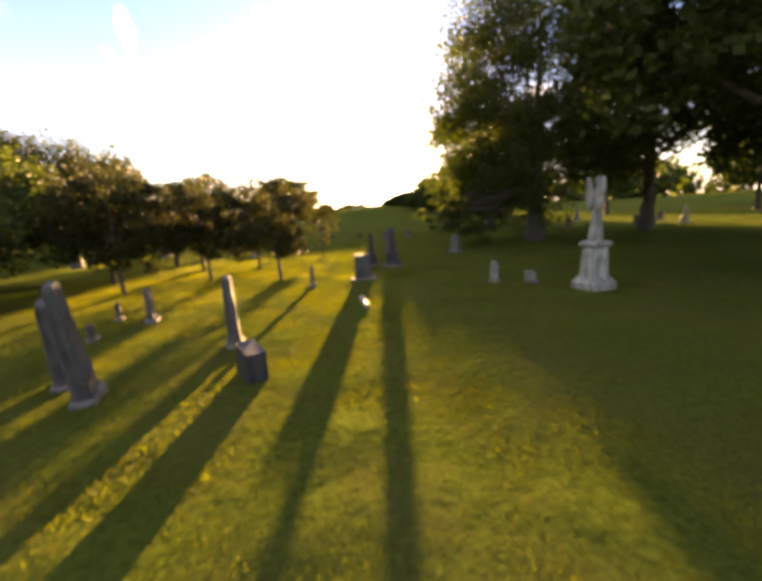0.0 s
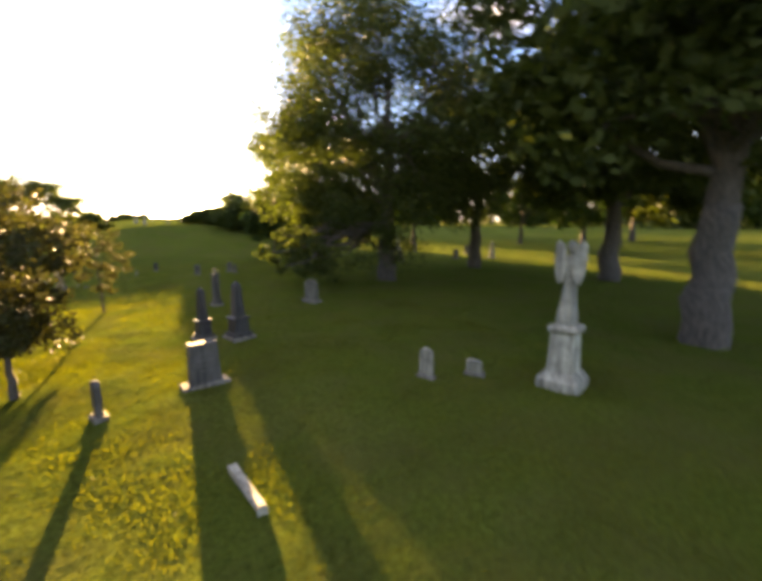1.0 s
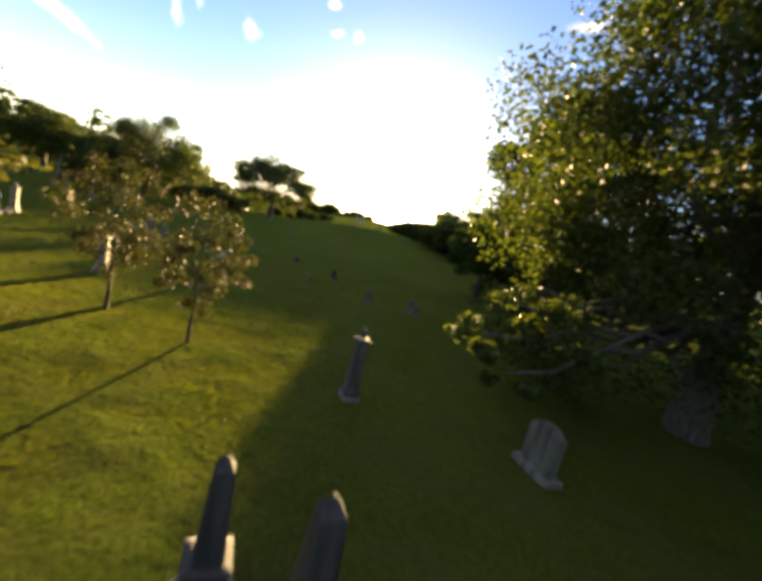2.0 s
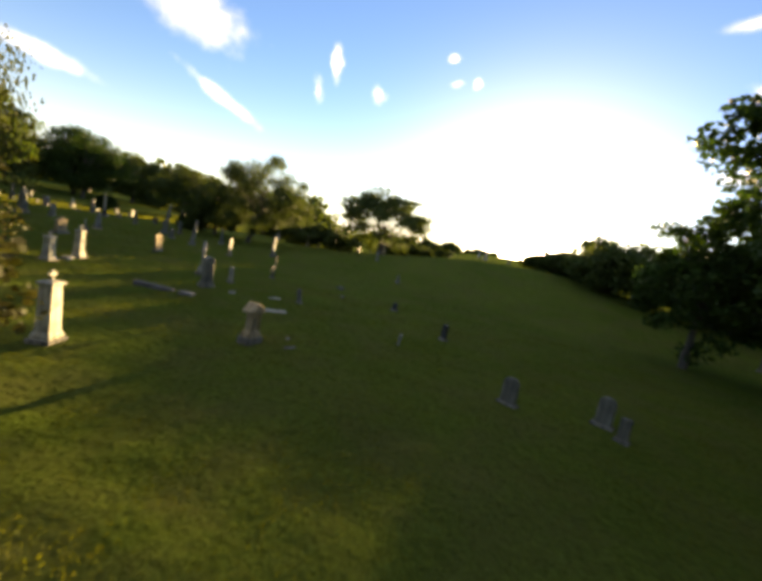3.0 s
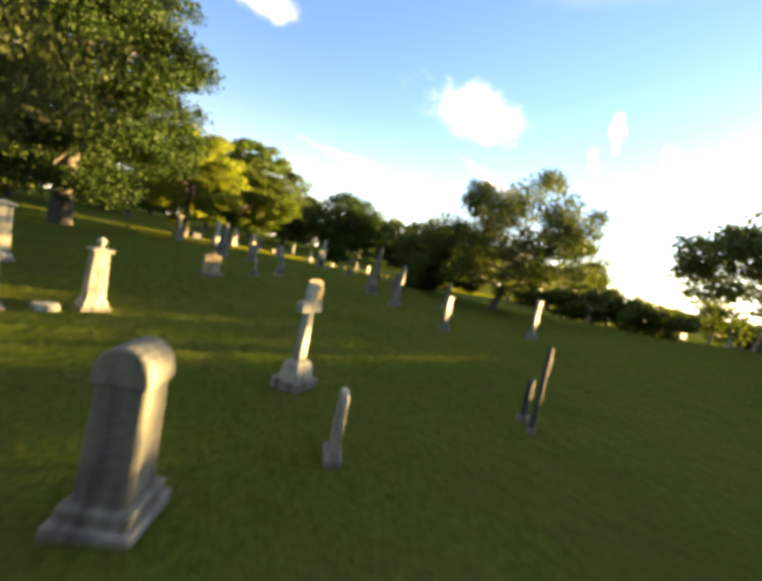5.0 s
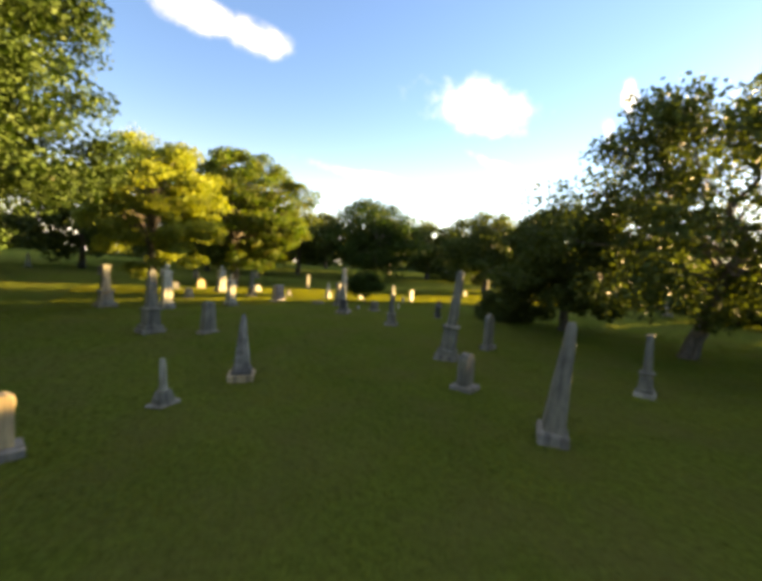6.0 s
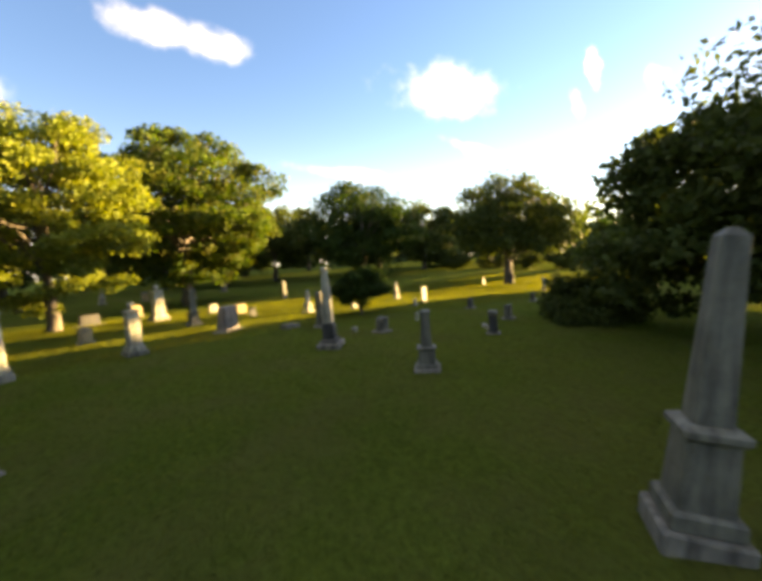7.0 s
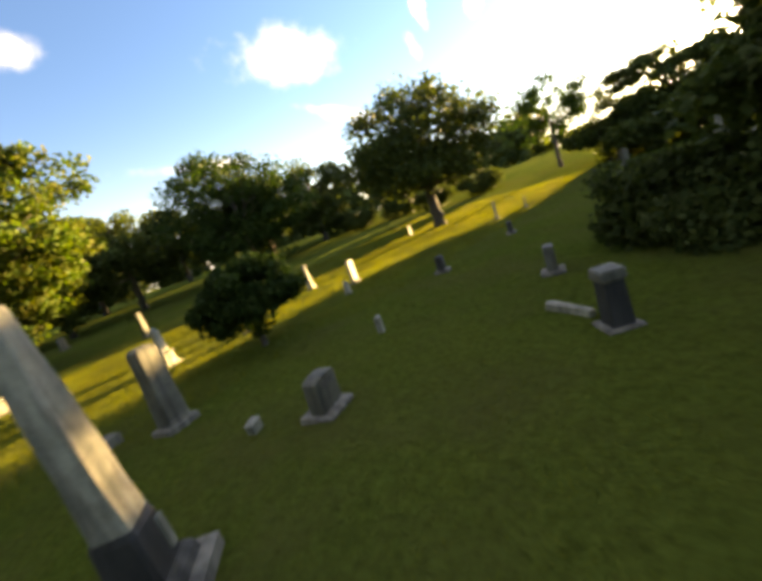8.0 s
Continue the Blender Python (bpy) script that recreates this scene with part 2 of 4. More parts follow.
# lawn with worn and leafy patches
GRASS, gt = material("lawn")
mown = ramp(gt, tex(gt, 0.10, 5.0, 0.6, "Object"), [(0.34, (0.096, 0.140, 0.023)), (0.52, (0.120, 0.162, 0.028)), (0.72, (0.150, 0.178, 0.035))])
fine = ramp(gt, tex(gt, 9.0, 6.0, 0.75, "Object"), [(0.3, (0.62, 0.62, 0.62)), (0.7, (1.32, 1.32, 1.32))])
lawn_col = blend(gt, 1.0, mown, fine, "MULTIPLY")
litter = ramp(gt, tex(gt, 3.2, 6.0, 0.8, "Object"), [(0.60, (0, 0, 0)), (0.70, (1, 1, 1))])
lf = add(gt, "ShaderNodeMath", operation="MULTIPLY")
gt.links.new(litter, lf.inputs[0])
lf.inputs[1].default_value = 0.25
lawn_col = blend(gt, lf.outputs[0], lawn_col, (0.13, 0.095, 0.038))
worn = ramp(gt, tex(gt, 0.45, 5.0, 0.65, "Object"), [(0.42, (0, 0, 0)), (0.66, (1, 1, 1))])
wf = add(gt, "ShaderNodeMath", operation="MULTIPLY")
gt.links.new(worn, wf.inputs[0])
wf.inputs[1].default_value = 0.65
lawn_col = blend(gt, wf.outputs[0], lawn_col, (0.142, 0.140, 0.042))
gp = add(gt, "ShaderNodeBsdfPrincipled")
gp.inputs["Roughness"].default_value = 0.9
gp.inputs["Specular IOR Level"].default_value = 0.0
gt.links.new(lawn_col, gp.inputs["Base Color"])
gb1 = add(gt, "ShaderNodeBump")
gb1.inputs["Strength"].default_value, gb1.inputs["Distance"].default_value = 1.0, 0.25
gt.links.new(tex(gt, 5.0, 8.0, 0.8, "Object"), gb1.inputs["Height"])
gb2 = add(gt, "ShaderNodeBump")
gb2.inputs["Strength"].default_value, gb2.inputs["Distance"].default_value = 1.0, 0.5
gt.links.new(tex(gt, 1.9, 4.0, 0.6, "Object"), gb2.inputs["Height"])
gt.links.new(gb1.outputs[0], gb2.inputs["Normal"])
gt.links.new(gb2.outputs[0], gp.inputs["Normal"])
finish(gt, gp.outputs[0])
BLADE = leafage("grass_blades", [(0.120, 0.140, 0.024), (0.145, 0.164, 0.029), (0.180, 0.174, 0.038)], (1.4, 1.35, 0.5), 0.42)


# ---------------------------------------------------------------- mesh helpers
def mesh_object(name, verts, faces, mat, parent=None, smooth=False):
    me = bpy.data.meshes.new(name)
    me.from_pydata(verts, [], faces)
    me.materials.append(mat)
    if smooth:
        me.polygons.foreach_set("use_smooth", [True] * len(me.polygons))
    me.update()
    ob = new(name, me)
    ob.parent = parent
    return ob


def part(name, shape, mat, parent, label="", smooth=False):
    ob = mesh_object(name, shape[0], shape[1], mat, parent, smooth)
    return tagged(ob, label) if label else ob


def join(*shapes):
    verts, faces = [], []
    for v, f in shapes:
        n = len(verts)
        verts += v
        faces += [tuple(i + n for i in face) for face in f]
    return verts, faces


def moved(shape, m):
    return [tuple(m @ Vector(v)) for v in shape[0]], shape[1]


def wear(shape, amount, seed):
    r = random.Random(seed)
    return [(x + r.uniform(-amount, amount), y + r.uniform(-amount, amount), z + r.uniform(-amount, amount) * 0.5) for x, y, z in shape[0]], shape[1]


def rings(levels, cut=0.12):
    """A block of stacked eight-sided rings: (z, width, depth) from the bottom up."""
    verts, faces = [], []
    for z, w, d in levels:
        c = min(w, d) * 0.5 * cut
        a, b = w / 2, d / 2
        verts += [(a, -b + c, z), (a, b - c, z), (a - c, b, z), (-a + c, b, z), (-a, b - c, z), (-a, -b + c, z), (-a + c, -b, z), (a - c, -b, z)]
    for k in range(len(levels) - 1):
        for i in range(8):
            j = (i + 1) % 8
            faces.append((k * 8 + i, k * 8 + j, k * 8 + 8 + j, k * 8 + 8 + i))
    faces.append(tuple(range(7, -1, -1)))
    top = (len(levels) - 1) * 8
    faces.append(tuple(range(top, top + 8)))
    return verts, faces


def slab(w, d, z0, z1, edge=0.02):
    e = min(edge, (z1 - z0) / 3)
    return rings([(z0, w - e, d - e), (z0 + e, w, d), (z1 - e, w, d), (z1, w - 2 * e, d - 2 * e)], 0.08)


def round_tower(levels, sides=20):
    verts, faces = [], []
    for z, r in levels:
        for i in range(sides):
            a = 2 * math.pi * i / sides
            verts.append((r * math.cos(a), r * math.sin(a), z))
    for k in range(len(levels) - 1):
        for i in range(sides):
            j = (i + 1) % sides
            faces.append((k * sides + i, k * sides + j, (k + 1) * sides + j, (k + 1) * sides + i))
    faces.append(tuple(range(sides - 1, -1, -1)))
    top = (len(levels) - 1) * sides
    faces.append(tuple(range(top, top + sides)))
    return verts, faces


def plate(outline, thick):
    """An upright plate from an outline in x and z, its front at -y, with chamfered edges."""
    n = len(outline)
    cx = sum(p[0] for p in outline) / n
    cz = sum(p[1] for p in outline) / n
    e = min(0.018, thick / 5)
    h = thick / 2

    def inset(p):
        dx, dz = p[0] - cx, p[1] - cz
        r = math.hypot(dx, dz)
        return p[0] - dx / r * e, p[1] - dz / r * e

    verts = []
    for y, small in ((-h, True), (-h + e, False), (h - e, False), (h, True)):
        for p in outline:
            q = inset(p) if small else p
            verts.append((q[0], y, q[1]))
    faces = [tuple(range(n)), tuple(range(4 * n - 1, 3 * n - 1, -1))]
    for k in range(3):
        for i in range(n):
            j = (i + 1) % n
            faces.append((k * n + j, k * n + i, k * n + n + i, k * n + n + j))
    return verts, faces


def arch_outline(w, h, kind):
    """Outline of a tablet, anticlockwise from the lower left."""
    a = w / 2
    pts = [(-a, 0), (a, 0)]
    if kind == "round":
        pts += [(a * math.cos(t), h - a * 0.8 + a * 0.8 * math.sin(t)) for t in [math.pi * i / 12 for i in range(13)]]
    elif kind == "segment":
        pts += [(a * math.cos(t), h - a * 0.28 + a * 0.28 * math.sin(t)) for t in [math.pi * i / 10 for i in range(11)]]
    elif kind == "shoulder":
        s = a * 0.72
        pts += [(a, h * 0.80), (a * 0.93, h * 0.86), (s, h * 0.86)]
        pts += [(s * math.cos(t), h * 0.88 + (h * 0.12) * math.sin(t)) for t in [math.pi * i / 8 for i in range(9)]]
        pts += [(-s, h * 0.86), (-a * 0.93, h * 0.86), (-a, h * 0.80)]
    elif kind == "lobed":
        pts += [(a, h * 0.60)]
        for cx_, cz_, r_, a0, a1 in ((a * 0.70, h * 0.70, a * 0.34, -60, 120), (0.0, h * 0.82, a * 0.42, 20, 160), (-a * 0.70, h * 0.70, a * 0.34, 60, 240)):
            pts += [(cx_ + r_ * math.cos(radians(a0 + (a1 - a0) * i / 7)), cz_ + r_ * math.sin(radians(a0 + (a1 - a0) * i / 7))) for i in range(8)]
        pts += [(-a, h * 0.60)]
    elif kind == "gable":
        pts += [(a, h * 0.80), (0, h), (-a, h * 0.80)]
    elif kind == "ogee":
        pts += [(a, h * 0.74), (a * 0.86, h * 0.82), (a * 0.60, h * 0.84), (a * 0.52, h * 0.92), (a * 0.2, h * 0.97), (0, h),
                (-a * 0.2, h * 0.97), (-a * 0.52, h * 0.92), (-a * 0.60, h * 0.84), (-a * 0.86, h * 0.82), (-a, h * 0.74)]
    else:
        pts += [(a, h), (-a, h)]
    return pts


# ---------------------------------------------------------------- ground
def ground_z(x, y):
    g = (0.5 * math.exp(-((x + 43) ** 2 + (y - 61) ** 2) / 200) - 0.6 * math.exp(-((x + 24) ** 2 + (y - 43) ** 2) / 220)
         - 0.3 * math.exp(-((x + 10) ** 2 + (y - 34) ** 2) / 40) + 0.3 * math.exp(-((x - 3) ** 2 + (y - 38) ** 2) / 30))
    s = min(1.0, max(0.0, (math.hypot(x + 10, y - 30) - 55) / 70))
    c = min(1.0, max(0.0, (y - 58) / 18))
    return g + 1.8 * s * s * (3 - 2 * s) + 3.65 * c * c * (3 - 2 * c) * math.exp(-((x - 3) / 20) ** 2)


def axis(mid, fine_half, step):
    """Grid lines: even near the middle, wider and wider towards the horizon."""
    vals, v, s = [], 0.0, step
    while v < 2600:
        vals.append(v)
        if v > fine_half:
            s *= 1.22
        v += s
    return [mid - v for v in reversed(vals[1:])] + [mid + v for v in vals]


gx, gy = axis(-18, 55, 0.36), axis(38, 52, 0.36)
gverts = []
for y in gy:
    for x in gx:
        rough = 0.05 * noise.noise(Vector((x * 0.35, y * 0.35, 0))) + 0.05 * noise.noise(Vector((x * 1.1, y * 1.1, 5)))
        gverts.append((x, y, ground_z(x, y) + rough))
nx = len(gx)
gfaces = [(j * nx + i, j * nx + i + 1, (j + 1) * nx + i + 1, (j + 1) * nx + i) for j in range(len(gy) - 1) for i in range(nx - 1)]
ground = mesh_object("ground", gverts, gfaces, GRASS, smooth=True)
tagged(ground, "mown cemetery lawn with worn patches and fallen leaves", "lawn", kind="structure")


# ---------------------------------------------------------------- trees
def limb(p0, p1, r0, r1, bend, seed, segs=5, sides=7):
    """A tapered, slightly crooked limb."""
    r = random.Random(seed)
    p0, p1 = Vector(p0), Vector(p1)
    way = (p1 - p0).normalized()
    side = way.orthogonal().normalized()
    other = way.cross(side)
    verts, faces = [], []
    for k in range(segs + 1):
        f = k / segs
        c = p0.lerp(p1, f) + (side * r.uniform(-1, 1) + other * r.uniform(-1, 1)) * bend * math.sin(math.pi * f)
        rad = r0 + (r1 - r0) * f
        for i in range(sides):
            a = 2 * math.pi * i / sides
            verts.append(tuple(c + (side * math.cos(a) + other * math.sin(a)) * rad * r.uniform(0.9, 1.1)))
    for k in range(segs):
        for i in range(sides):
            j = (i + 1) % sides
            faces.append((k * sides + i, k * sides + j, (k + 1) * sides + j, (k + 1) * sides + i))
    faces.append(tuple(range(segs * sides, segs * sides + sides)))
    return verts, faces


def leaf_cloud(centres, spreads, per, size, seed, droop=0.0):
    """Folded leaves scattered in soft clumps round the centres."""
    g = np.random.default_rng(seed)
    c = np.repeat(np.array(centres), per, axis=0)
    s = np.repeat(np.array(spreads), per, axis=0)
    n = len(c)
    way = g.normal(size=(n, 3))
    way /= np.linalg.norm(way, axis=1)[:, None]
    p = c + way * (s * (g.random((n, 1)) ** 0.45))
    if droop:
        p[:, 2] -= g.random(n) * droop
    u = g.normal(size=(n, 3))
    u[:, 2] *= 0.7
    u /= np.linalg.norm(u, axis=1)[:, None]
    v = np.cross(u, g.normal(size=(n, 3)))
    v /= np.linalg.norm(v, axis=1)[:, None]
    w = np.cross(u, v)
    k = (size * g.uniform(0.6, 1.25, (n, 1)))
    if droop:
        u = u * 0.3 + np.array([0, 0, -1.0])
        k = k * 0.8
    a = p - u * k * 0.6
    b = p + v * k * 0.38 + w * k * 0.12
    d = p + u * k * 0.6
    e = p - v * k * 0.38 + w * k * 0.12
    verts = np.stack([a, b, d, e], axis=1).reshape(-1, 3)
    return verts, n


def leaf_object(name, verts, n, mat, parent, k=4):
    me = bpy.data.meshes.new(name)
    me.vertices.add(k * n)
    me.vertices.foreach_set("co", np.ascontiguousarray(verts, dtype=np.float32).ravel())
    me.loops.add(k * n)
    me.loops.foreach_set("vertex_index", np.arange(k * n, dtype=np.int32))
    me.polygons.add(n)
    me.polygons.foreach_set("loop_start", np.arange(0, k * n, k, dtype=np.int32))
    me.materials.append(mat)
    me.update(calc_edges=True)
    ob = new(name, me)
    ob.parent = parent
    return ob


def tree(label, x, y, h, r, base, leaves, seed, trunk=0.35, clumps=70, per=150, size=0.36, form="round", wood=None,
         lean=(0, 0), ry=None, name="tree", extra=(), clump=1.0, tier=0.8):
    """base: height of the crown's underside. extra: places of low boughs, from the foot."""
    rnd = random.Random(seed)
    root = new(name)
    root.location = (x, y, ground_z(x, y) - 0.05)
    ry = ry or r
    top = h * 0.86
    fork = max(base * 1.05, h * 0.22)
    mid = Vector((lean[0], lean[1], 0))
    wooden = [limb((0, 0, 0), tuple(mid * 0.5 + Vector((0, 0, fork))), trunk * 1.25, trunk * 0.82, trunk * 0.3, seed, 6, 10),
              limb(tuple(mid * 0.5 + Vector((0, 0, fork - 0.05))), tuple(mid + Vector((0, 0, top))), trunk * 0.8, trunk * 0.12, r * 0.06, seed + 1, 6, 8)]
    centres, spreads = [], []
    zc, hz = (h + base) / 2, (h - base) / 2
    for k in range(clumps):
        while True:
            p = Vector((rnd.uniform(-1, 1), rnd.uniform(-1, 1), rnd.uniform(-1, 1)))
            d = p.length
            if d > 1 or d < 0.35:
                continue
            if form == "umbrella" and not (p.z > 0.2 * rnd.random() or rnd.random() < 0.6):
                continue
            if form == "cone" and math.hypot(p.x, p.y) > 0.5 * (1 - p.z) + 0.12:
                continue
            if form == "round" and p.z < -0.55 and rnd.random() < 0.5:
                continue
            break
        wob = 1 + 0.16 * noise.noise(Vector((p.x * 2.2 + seed, p.y * 2.2, p.z * 2.2)))
        q = Vector((p.x * r * wob, p.y * ry * wob, zc + p.z * hz * wob)) + mid * (0.5 + 0.5 * p.z)
        centres.append(tuple(q))
        s = clump * r * rnd.uniform(0.15, 0.27) * (0.8 if form == "umbrella" else 1.0)
        spreads.append((s * 1.15, s * 1.15, s * (0.55 if form == "umbrella" else tier)))
        if k % 5 == 0:
            f = rnd.uniform(0.1, 0.75)
            start = mid * (0.5 + 0.5 * f) + Vector((0, 0, fork + (top - fork) * f * 0.7))
            wooden.append(limb(tuple(start), tuple(q), trunk * 0.34 * (1.1 - f), trunk * 0.06, r * 0.06, seed * 7 + k, 4, 6))
    twigs, twig_spreads = [], []
    for q in extra:
        for j in range(6):
            tip_ = Vector(q[:3]) * rnd.uniform(0.82, 1.04) + Vector((rnd.uniform(-1, 1), rnd.uniform(-1, 1), rnd.uniform(-0.8, 0.5) + 0.1)) * q[3]
            twigs.append(tuple(tip_))
            twig_spreads.append((q[3] * 0.6, q[3] * 0.6, q[3] * 0.4))
        wooden.append(limb((0, 0, fork), tuple(Vector(q[:3])), trunk * 0.3, 0.03, 0.4, seed + 99, 6, 6))
    part("trunk", join(*wooden[:2]), wood or BARK, root, "", True)
    for bough in wooden[2:]:
        part("limb", bough, wood or BARK, root, "", True)
    verts, n = leaf_cloud(centres, spreads, per, size, seed, 2.2 if form == "willow" else 0.0)
    if twigs:
        more, m_ = leaf_cloud(twigs, twig_spreads, max(8, per // 10), size, seed + 5)
        verts, n = np.concatenate([verts, more]), n + m_
    leaf_object("crown", verts, n, leaves, root)
    return tagged(root, label, "tree")


def shrub(label, x, y, h, r, leaves, seed, clumps=36, per=150, size=0.22, name="shrub"):
    rnd = random.Random(seed)
    root = new(name)
    root.location = (x, y, ground_z(x, y) - 0.03)
    wooden, centres, spreads = [], [], []
    for k in range(clumps):
        a, d, f = rnd.uniform(0, 2 * math.pi), rnd.random() ** 0.6 * 0.82, rnd.uniform(0.16, 0.86)
        reach = r * d * math.sqrt(max(0.1, 1 - (f * 1.05 - 0.35) ** 2))
        q = (reach * math.cos(a), reach * math.sin(a), h * f)
        centres.append(q)
        s = r * rnd.uniform(0.2, 0.32)
        spreads.append((s, s, s * 0.8))
        if k % 4 == 0:
            wooden.append(limb((rnd.uniform(-.1, .1), rnd.uniform(-.1, .1), 0), q, 0.05, 0.012, 0.1, seed + k, 4, 5))
    for bough in wooden:
        part("stem", bough, BARK, root, "", True)
    verts, n = leaf_cloud(centres, spreads, per, size, seed)
    leaf_object("foliage", verts, n, leaves, root)
    return tagged(root, label, "shrub")


tree("broad maple with dense dark green crown and drooping boughs", 13.0, 30.5, 18.0, 8.6, 1.4, LEAF_DARK, 11, 0.55, 165, 620, 0.185,
     extra=[(-8.9, -3.4, 2.6, 0.5), (-8.2, -2.8, 3.4, 0.6), (-8.4, -3.9, 1.9, 0.4), (-7.4, -2.4, 3.9, 0.7), (-7.2, -4.0, 2.9, 0.5),
            (-6.5, 1.0, 1.6, 1.0), (-6.0, 2.5, 2.4, 1.0), (-5.4, 0.0, 1.2, 1.0), (-7.0, 1.6, 3.0, 1.0), (-4.6, 2.0, 1.5, 1.0), (-4.2, -1.0, 2.0, 1.0),
            (-6.2, -0.6, 2.6, 1.0), (-5.2, 1.4, 3.2, 1.0)])
tree("tall old maple with a dark green crown", 14.6, 12.6, 17.0, 7.5, 4.4, LEAF_DARK, 12, 0.6, 110, 230, 0.38)
tree("tall old maple with a dark green crown", 26.0, 22.4, 17.0, 8.0, 3.8, LEAF_DARK, 13, 0.6, 110, 230, 0.40)
tree("tall old maple with a dark green crown", 23.5, 33.0, 16.0, 7.0, 3.6, LEAF_DARK, 14, 0.5, 80, 170, 0.38)
tree("slender young tree with thin rust and olive leaves", -3.4, 28.9, 4.4, 1.3, 0.9, LEAF_RUST, 15, 0.05, 40, 120, 0.08)
tree("slender young tree with thin rust and olive leaves", -6.8, 30.6, 4.9, 1.6, 0.9, LEAF_RUST, 16, 0.06, 50, 130, 0.08)
tree("dark leafy tree beside the old graves", -15.0, 14.2, 6.4, 3.8, 0.8, LEAF_DARK, 17, 0.2, 80, 190, 0.20)
tree("tall dark leafy tree beside the old graves", -20.0, 21.0, 7.2, 4.2, 1.4, LEAF_DARK, 18, 0.22, 80, 170, 0.24)
tree("round dark tree standing on the lawn", -14.5, 30.0, 6.0, 3.0, 1.6, LEAF_RUST, 19, 0.16, 50, 90, 0.24)
tree("pale green willow with long hanging twigs", -26.4, 36.2, 12.0, 6.9, 4.0, LEAF_WILLOW, 20, 0.4, 130, 300, 0.24, "willow", PALE_BARK)
tree("great leafy maple with a broad green crown", -46.2, 42.9, 20.5, 8.4, 1.8, LEAF_SHADED, 21, 0.6, 340, 400, 0.22, clump=0.84, tier=0.6)
tree("autumn tree with bright yellow leaves", -60.2, 53.1, 12.4, 5.4, 1.2, LEAF_YELLOW, 22, 0.3, 210, 200, 0.22, clump=0.8, tier=0.5,
     extra=[(0.6, -0.8, 12.6, 1.1), (0.9, -1.2, 11.9, 1.3)])
tree("large leafy maple turning yellow on its sunny side", -68.5, 61.4, 15.2, 7.7, 1.2, LEAF_LIME, 23, 0.45, 260, 190, 0.30, clump=0.74, tier=0.5)
tree("round green tree at the far side of the lawn", -77.0, 84.8, 12.2, 7.4, 1.8, LEAF_GREEN, 24, 0.35, 100, 200, 0.32)
tree("wide dark domed tree at the far side of the lawn", -53.6, 85.2, 8.9, 5.3, 2.2, LEAF_DARK, 25, 0.36, 120, 170, 0.26)
tree("dark thin-leaved tree with sky showing through it", -28.9, 69.6, 10.4, 6.3, 0.9, LEAF_DARK, 26, 0.25, 150, 300, 0.17, lean=(1.2, 0.6), clump=0.72)
tree("dense round dark tree with foliage almost to the ground", -35.0, 71.2, 6.4, 3.6, 0.5, LEAF_DARK, 33, 0.24, 110, 230, 0.22)
tree("flat-topped tree with an open umbrella crown", -15.4, 81.0, 8.6, 6.4, 0.8, LEAF_DARK, 27, 0.28, 160, 110, 0.28, "umbrella", clump=1.05)
tree("thin-leaved tree on the far slope", -50.5, 104.5, 8.6, 3.8, 2.6, LEAF_GREEN, 28, 0.2, 50, 110, 0.26)
tree("flat-topped tree on the far slope", -41.6, 98.0, 6.4, 3.6, 2.4, LEAF_DARK, 29, 0.16, 80, 150, 0.22, "umbrella")
tree("dark tree behind the far lawn", -80.0, 98.0, 11.0, 6.0, 1.5, LEAF_DARK, 30, 0.35, 60, 120, 0.45)
tree("dark tree behind the far lawn", -88.0, 76.0, 12.0, 6.0, 1.5, LEAF_DARK, 31, 0.35, 60, 120, 0.45)
tree("dark tree behind the far lawn", -68.0, 112.0, 7.0, 5.0, 1.0, LEAF_DARK, 32, 0.3, 60, 120, 0.42)
shrub("dense dark evergreen shrub on the lawn", -38.9, 71.0, 1.7, 2.1, LEAF_DARK, 40, 70, 260, 0.14)
tree("small round bushy tree beside the graves", -47.6, 66.2, 2.4, 1.2, 0.55, LEAF_GREEN, 41, 0.08, 120, 200, 0.11, clump=1.15)
# a row of small trees beside the eastern graves
small = tree("small tree with thin rust and olive leaves", -11.0, 17.5, 5.2, 2.3, 0.7, LEAF_RUST, 50, 0.09, 64, 170, 0.13)
tagged(small, group="row of small trees")
rnd = random.Random(4)
for px_, py_, k in ((-4.3, 18.7, 0.92), (-8.2, 20.2, 0.95), (-6.6, 23.6, 0.95), (-13.6, 21.0, 1.2), (-10.5, 25.0, 1.1)):
    c_ = copy_thing(small, pose(px_, py_, ground_z(px_, py_) - 0.05, 0, 0, rnd.uniform(0, 360)))
    c_.scale = (k, k, k)
# trees beyond the eastern lawn
beyond = tree("leafy tree beyond the eastern lawn", 47.0, 38.0, 12.0, 6.0, 2.6, LEAF_GREEN, 51, 0.35, 70, 130, 0.46)
tagged(beyond, group="trees beyond the lawn")
for px_, py_, k in ((58.0, 27.0, 1.1), (40.0, 66.0, 1.0), (54.0, 54.0, 0.95), (28.0, 78.0, 0.9), (70.0, 44.0, 1.2), (62.0, 10.0, 1.1), (14.0, 92.0, 0.6)):
    c_ = copy_thing(beyond, pose(px_, py_, ground_z(px_, py_) - 0.05, 0, 0, rnd.uniform(0, 360)))
    c_.scale = (k, k, k)
